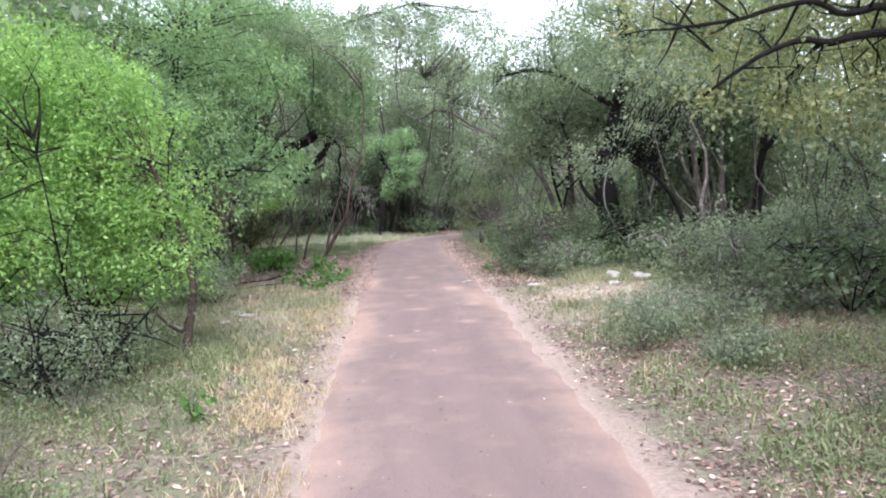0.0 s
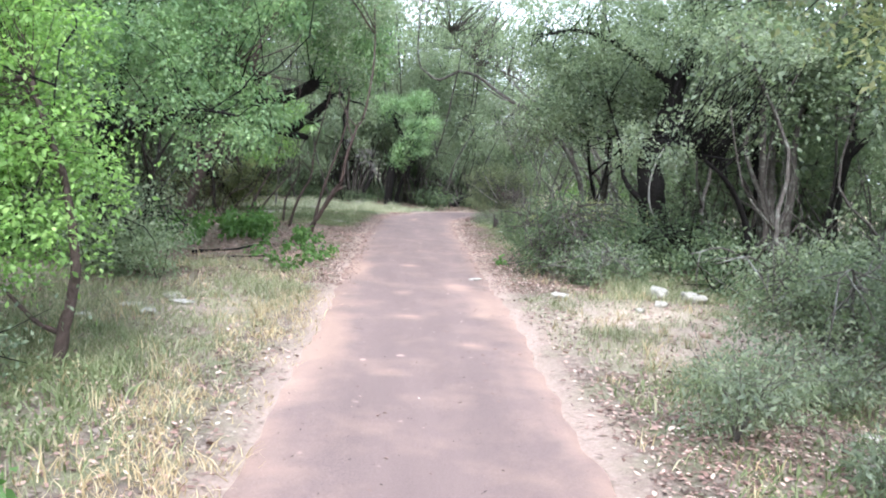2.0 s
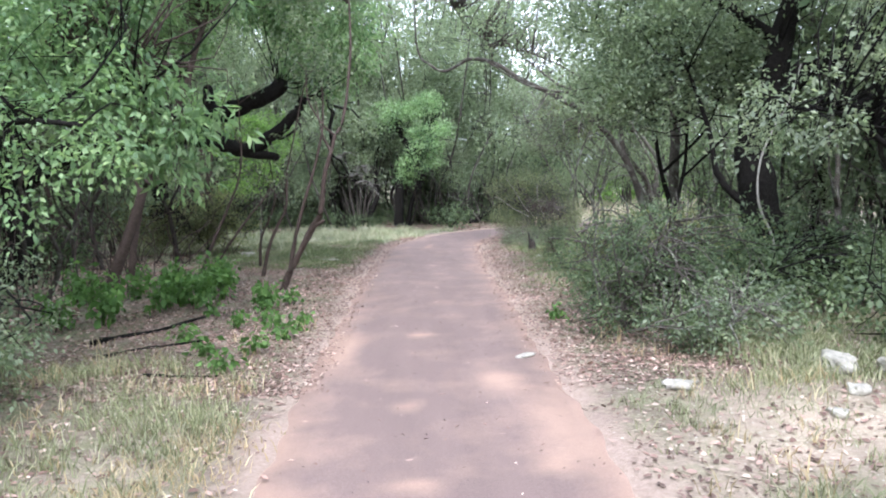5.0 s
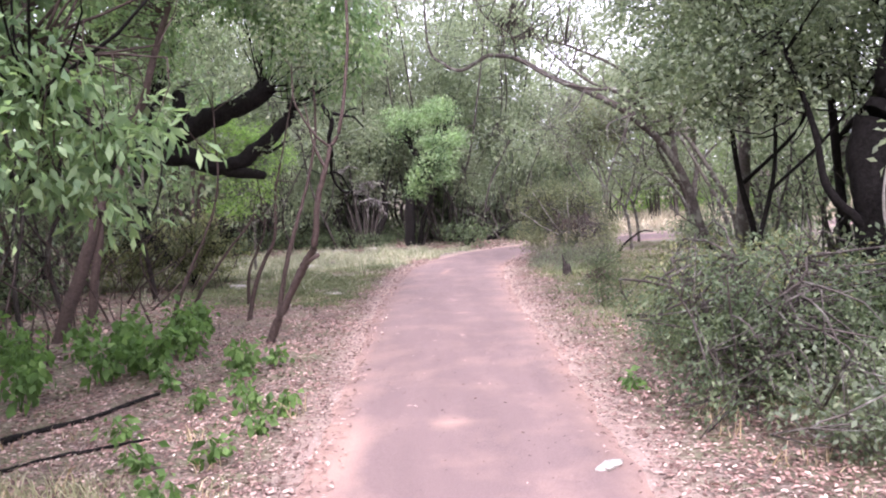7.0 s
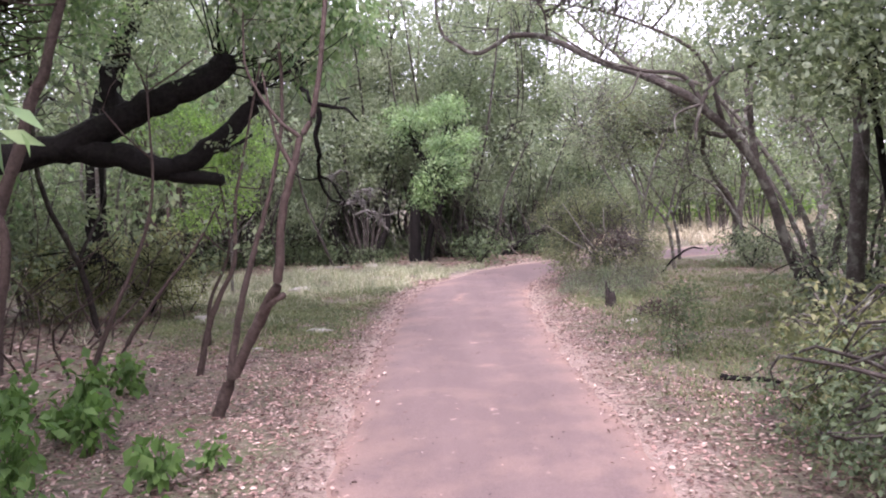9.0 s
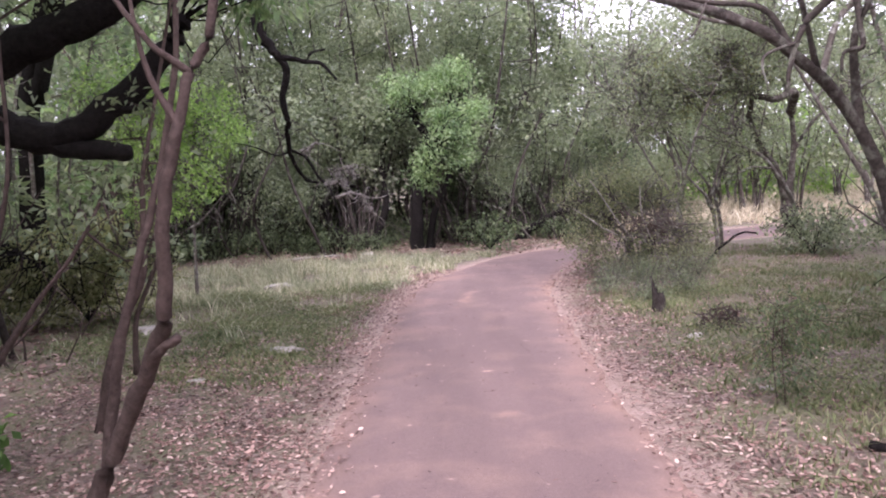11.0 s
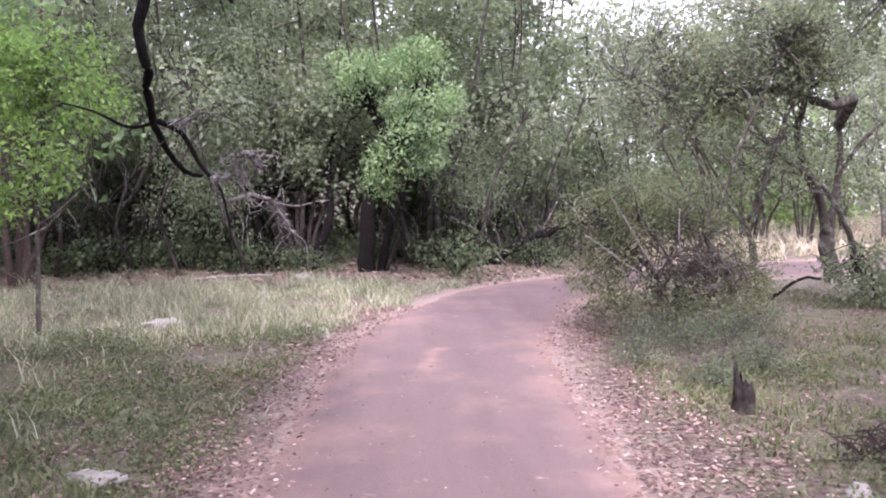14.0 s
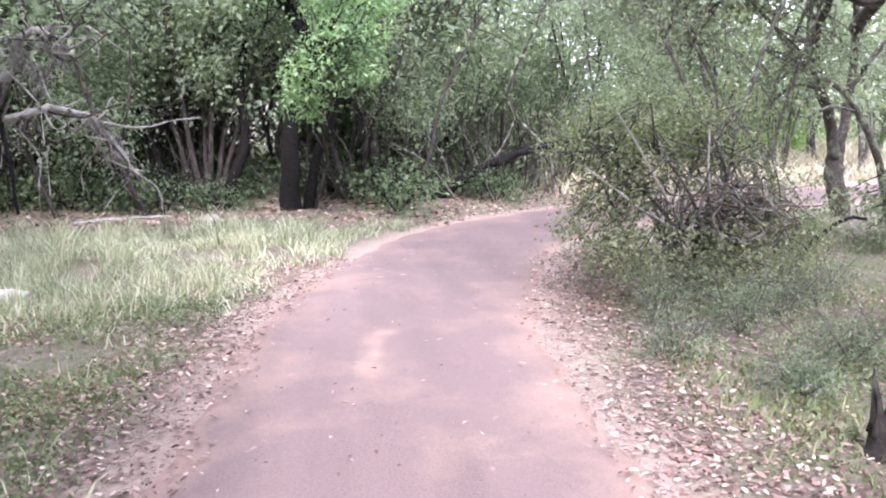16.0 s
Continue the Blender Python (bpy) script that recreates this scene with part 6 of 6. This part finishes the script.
stick(-2.4, 10.6, 0.5, 0.9, 0.02, "dark fallen branch on leaf litter", M_BARK)
stick(-1.9, 9.6, -0.1, 0.6, 0.015, "dark fallen branch on leaf litter", M_BARK)
stick(-2.7, 11.4, 0.9, 1.3, 0.03, "dark fallen branch on leaf litter", M_BARK)
stick(2.35, 14.3, -0.5, 0.5, 0.03, "rotting broken branch on leaf litter", M_BARK)
stick(2.55, 14.1, 0.1, 0.4, 0.03, "reddish rotten wood chunk on leaf litter", M_BARK_BROWN)
stick(-3.2, 3.4, 0.9, 0.9, 0.008, "thin bleached twig in the undergrowth", M_LICHEN)
ob = new("leaning_log", tubes_mesh("leaning_log", [([(1.7, 29.0, -0.36), (2.44, 29, 0.18), (3.02, 29, 0.38), (3.5, 29.05, 0.54), (4.1, 29.2, 0.6)], 0.09, 0.06)], M_BARK, 8, 5, 0.1))
tagged(ob, "dark dead trunk leaning out of the thicket", "log")


def herb(x, y, h, n, leaf, label, group):
    top = root("herb_plant", x, y, label, "plant", group)
    st, cs = [], []
    for k in range(n):
        a = rng.uniform(0, 6.28)
        e = (0.35 * h * math.cos(a), 0.35 * h * math.sin(a), h * rng.uniform(0.6, 1.0))
        st.append(([(0, 0, -0.02), (e[0] * 0.3, e[1] * 0.3, e[2] * 0.6), e], 0.005, 0.003))
        cs += [e, (e[0] * 0.6, e[1] * 0.6, e[2] * 0.7), (e[0] * 0.4, e[1] * 0.4, e[2] * 0.45)]
    for one in st:
        part("stalk", tubes_mesh("stalk", [one], M_HERB, 4, 3, 0.03), top)
    v, f = leaves_at(np.array(cs), 4, 0.045, leaf, 0.62, 0.75, 0.5)
    for k in range(len(f)):
        part("leaf", mesh_np("leaf", v[k * 4:k * 4 + 4], f[:1], M_HERB), top)


for x, y, h in [(-1.52, 11.47, 0.22), (-1.22, 11.32, 0.22), (-1.76, 12.62, 0.3), (-1.65, 11.9, 0.24), (-1.9, 11.5, 0.22), (-2.77, 12.63, 0.42), (-2.55, 12.5, 0.4), (-2.9, 12.3, 0.36), (-2.45, 13.3, 0.4), (-2.7, 13.6, 0.42), (-3.0, 13.2, 0.42),
                (-3.4, 12.2, 0.45), (-3.7, 11.6, 0.45), (-3.3, 11.7, 0.42), (-2.75, 14.9, 0.35), (-2.9, 14.3, 0.45), (-3.3, 14.0, 0.4), (-1.55, 12.9, 0.2), (-1.45, 10.3, 0.2), (-1.6, 9.7, 0.22), (-1.85, 10.2, 0.18), (-1.3, 10.9, 0.16), (1.45, 11.5, 0.14),
                (-2.2, 10.9, 0.16), (-1.9, 2.6, 0.22), (-3.9, 12.9, 0.5), (-4.2, 13.3, 0.5), (-3.6, 13.5, 0.45), (-2.25, 12.1, 0.25)]:
    herb(x, y, h, 4 if h < 0.3 else 8, 0.075 if h < 0.3 else 0.10, "soft bright green broad-leaved herb on leaf litter", "broad-leaved herbs")

# pale chips and leaf scraps lying on the path
n = 420
py = rng.uniform(-4, 26, n)
cx = np.interp(py, LINE[:, 1], LINE[:, 0])
px = cx + rng.uniform(-0.95, 0.95, n)
base = np.stack([px, py, np.interp(py, G_Y, G_Z) + 0.03], -1)
a = rng.uniform(0, 6.28, n)
v, f = leaf_quads(base, np.stack([np.cos(a), np.sin(a), 0 * a], -1), np.tile([0.0, 0, 1], (n, 1)), rng.uniform(0.012, 0.045, n), rng.uniform(0.01, 0.02, n))
tagged(new("leaf_scraps", mesh_np("leaf_scraps", v, f, M_LITTER)), "small pale leaf scraps scattered on the path", "leaves", kind="stuff")

blades("grass", "low green ground cover between fallen leaves", 26000, (-3.2, -0.6, 16.5, 20.6), lambda x, y, d: band(d, 1.45, 3.0, 0.4) * np.clip(0.35 + 0.6 * wobble(x, y, 2.0), 0, 1), 0.07, M_CLOVER, 0.008, 0.7, 6)
for bx, by, h, r in ((2.2, 20.9, 0.3, 0.25), (2.55, 20.5, 0.35, 0.25), (2.0, 20.2, 0.22, 0.2), (3.0, 20.8, 0.3, 0.3), (2.9, 19.9, 0.25, 0.25), (2.35, 19.5, 0.2, 0.2), (3.4, 21.0, 0.35, 0.3)):
    plant("weed_clump", bx, by, "straggling grey-green weeds before the shrub", "weed",
          [("stem", [(0, 0, 0), (0.1 * math.cos(a), 0.1 * math.sin(a), h * 0.5), (0.8 * r * math.cos(a), 0.8 * r * math.sin(a), h * 1.15)], 0.005, 0.002) for a in np.arange(0, 6.2, 0.8)],
          [(0, 0, h * 0.5, r, r, h * 0.5)], 60, 18, 0.03, (M_GREY, M_OAK)[int(bx * 10) % 2], M_BARK_GREY, group="weeds at the bend", spread=0.07, ratio=0.35, flat=0.3, sides=4, twig=0.003, shoots=40)

blades("grass", "low green weeds and grass on the shaded verge", 20000, (1.2, 5.2, -2, 5.2), lambda x, y, d: band(d, 1.55, 5.0, 0.4) * np.clip(0.45 + 0.6 * wobble(x, y, 1.7), 0, 1), 0.11, M_CLOVER, 0.007, 0.6, 6)
blades("grass", "low green weeds and grass by the shrubs", 26000, (-4.5, -1.2, -1, 6), lambda x, y, d: band(d, 1.9, 4.5, 0.4) * np.clip(0.45 + 0.6 * wobble(x, y, 1.4), 0, 1), 0.12, M_CLOVER, 0.006, 0.6, 6)
litter("fallen_leaves", "dry leaves deep under the trees", 16000, (-8.5, -3.6, 10, 21), lambda x, y, d: 0 * d + 0.8, 0.08, M_LITTER)
litter("fallen_leaves", "dry leaves under the oak grove", 9000, (4.2, 9, 8, 17), lambda x, y, d: 0 * d + 0.8, 0.08, M_LITTER)
litter("fallen_leaves", "scattered dry leaves among short grass", 52000, (1.2, 6.2, 13.5, 25), lambda x, y, d: band(d, 1.6, 5.5) * np.clip(0.32 + 0.6 * wobble(x, y, 1.9), 0.05, 1), 0.036, M_LITTER)
litter("fallen_leaves", "dry leaves in gaps of the meadow grass", 42000, (-6, -0.5, 17.5, 25), lambda x, y, d: band(d, 1.5, 5.5) * np.clip(0.2 + 0.7 * wobble(x, y, 2.3), 0, 1), 0.036, M_LITTER)
litter("stone_chips", "pale limestone chips on bare soil", 26000, (-3.4, 5.0, 3.5, 11), lambda x, y, d: band(d, 1.15, 3.6) * np.clip(0.3 + 0.6 * wobble(x, y, 1.5), 0.05, 1) * 0.6, 0.026, M_CHIP)
n = 700
py = rng.uniform(-4, 25, n)
px = np.interp(py, LINE[:, 1], LINE[:, 0]) + rng.uniform(-0.95, 0.95, n)
a = rng.uniform(0, 6.28, n)
v, f = leaf_quads(np.stack([px, py, np.interp(py, G_Y, G_Z) + 0.028], -1), np.stack([np.cos(a), np.sin(a), 0 * a], -1), np.tile([0.0, 0, 1], (n, 1)), rng.uniform(0.008, 0.03, n), rng.uniform(0.006, 0.012, n))
tagged(new("path_debris", mesh_np("path_debris", v, f, M_BARK_BROWN)), "dark specks of bark and twig on the path", "debris", kind="stuff")
scatter(WOOD, [(1.6, 33.6), (3.4, 34.4), (-2.6, 34.2)], 1.05, 1.2)
# weeds in the near corners; their dark leaves also stand in for tree shade
for bx, by, h, r in ((2.6, 1.5, 0.3, 0.3), (3.1, 0.9, 0.35, 0.3), (3.3, 2.2, 0.4, 0.35), (2.9, 2.9, 0.3, 0.3), (3.8, 1.5, 0.4, 0.35), (2.5, 0.4, 0.25, 0.25), (-2.7, 1.3, 0.35, 0.3), (-3.1, 2.0, 0.4, 0.35), (-2.6, 0.6, 0.3, 0.25), (-3.3, 0.9, 0.4, 0.3), (-2.8, 2.9, 0.35, 0.3)):
    plant("weed_clump", bx, by, "straggling olive-green weeds among dry leaves", "weed",
          [("stem", [(0, 0, 0), (0.1 * math.cos(a), 0.1 * math.sin(a), h * 0.5), (0.8 * r * math.cos(a), 0.8 * r * math.sin(a), h * 1.15)], 0.004, 0.002) for a in np.arange(0, 6.2, 0.8)],
          [(0, 0, h * 0.4, r, r, h * 0.4)], 40, 14, 0.03, (M_DARK, M_OLIVE)[int(bx * 10) % 2], M_BARK_GREY, group="straggling verge weeds", spread=0.09, ratio=0.35, flat=0.3, sides=4, twig=0.003, shoots=30)
blades("grass", "low dark green weeds by the stump", 15000, (1.6, 5.5, 15, 20.5), lambda x, y, d: band(d, 1.7, 5.5, 0.5) * np.clip(0.4 + 0.8 * wobble(x, y, 2.4), 0.05, 1), 0.09, M_CLOVER, 0.007, 0.6, 8)
low_cover("low green clover-like weeds by the meadow", 24000, (-4.6, -0.8, 16.8, 22.2), lambda x, y, d: band(d, 1.4, 4.6, 0.4) * np.clip((y - 16.8 + 0.5 * wobble(x, y, 1.6)) / 1.5, 0, 1) * np.clip(0.42 + 0.8 * wobble(x, y, 2.3), 0.12, 1), 0.028, M_CLOVER)
low_cover("low green weeds under the trees by the stump", 22000, (1.4, 6.0, 13.8, 22), lambda x, y, d: band(d, 1.75, 5.8, 0.4) * np.clip(0.15 + 1.1 * wobble(x, y, 1.8), 0.01, 1), 0.028, M_CLOVER)
low_cover("low dull green weeds on the shaded verge", 13000, (1.3, 5.4, -1, 5.4), lambda x, y, d: band(d, 1.5, 5.2, 0.4) * np.clip(0.1 + 1.1 * wobble(x, y, 2.0), 0.01, 1), 0.03, M_CLOVER, 0.09)
low_cover("dull green weeds under the shrubs", 11000, (-5.2, -1.5, 0.5, 4.6), lambda x, y, d: band(d, 2.1, 5.0, 0.4) * np.clip(0.4 + 0.9 * wobble(x, y, 1.7), 0.05, 1), 0.03, M_CLOVER, 0.14)
scatter(WOOD, [(-8.2, 35.5), (-5.6, 36.4), (-3.2, 37.2), (-0.6, 36.2), (1.7, 36.8)], 1.35, 1.5)
blades("grass", "thin pale grass tufts on stony soil", 22000, (-4.0, -1.2, 4.5, 10), lambda x, y, d: band(d, 1.35, 4.0, 0.4) * np.clip(0.45 + 0.7 * wobble(x, y, 1.6), 0.08, 1), 0.15, M_GRASS, 0.003, 0.6, 11)
blades("grass", "wispy dry grass on the stony verge", 12000, (1.2, 4.6, 4.5, 10), lambda x, y, d: band(d, 1.3, 4.0, 0.4) * np.clip(0.2 + 0.8 * wobble(x, y, 1.9), 0.04, 1), 0.13, M_GRASS, 0.003, 0.6, 11)
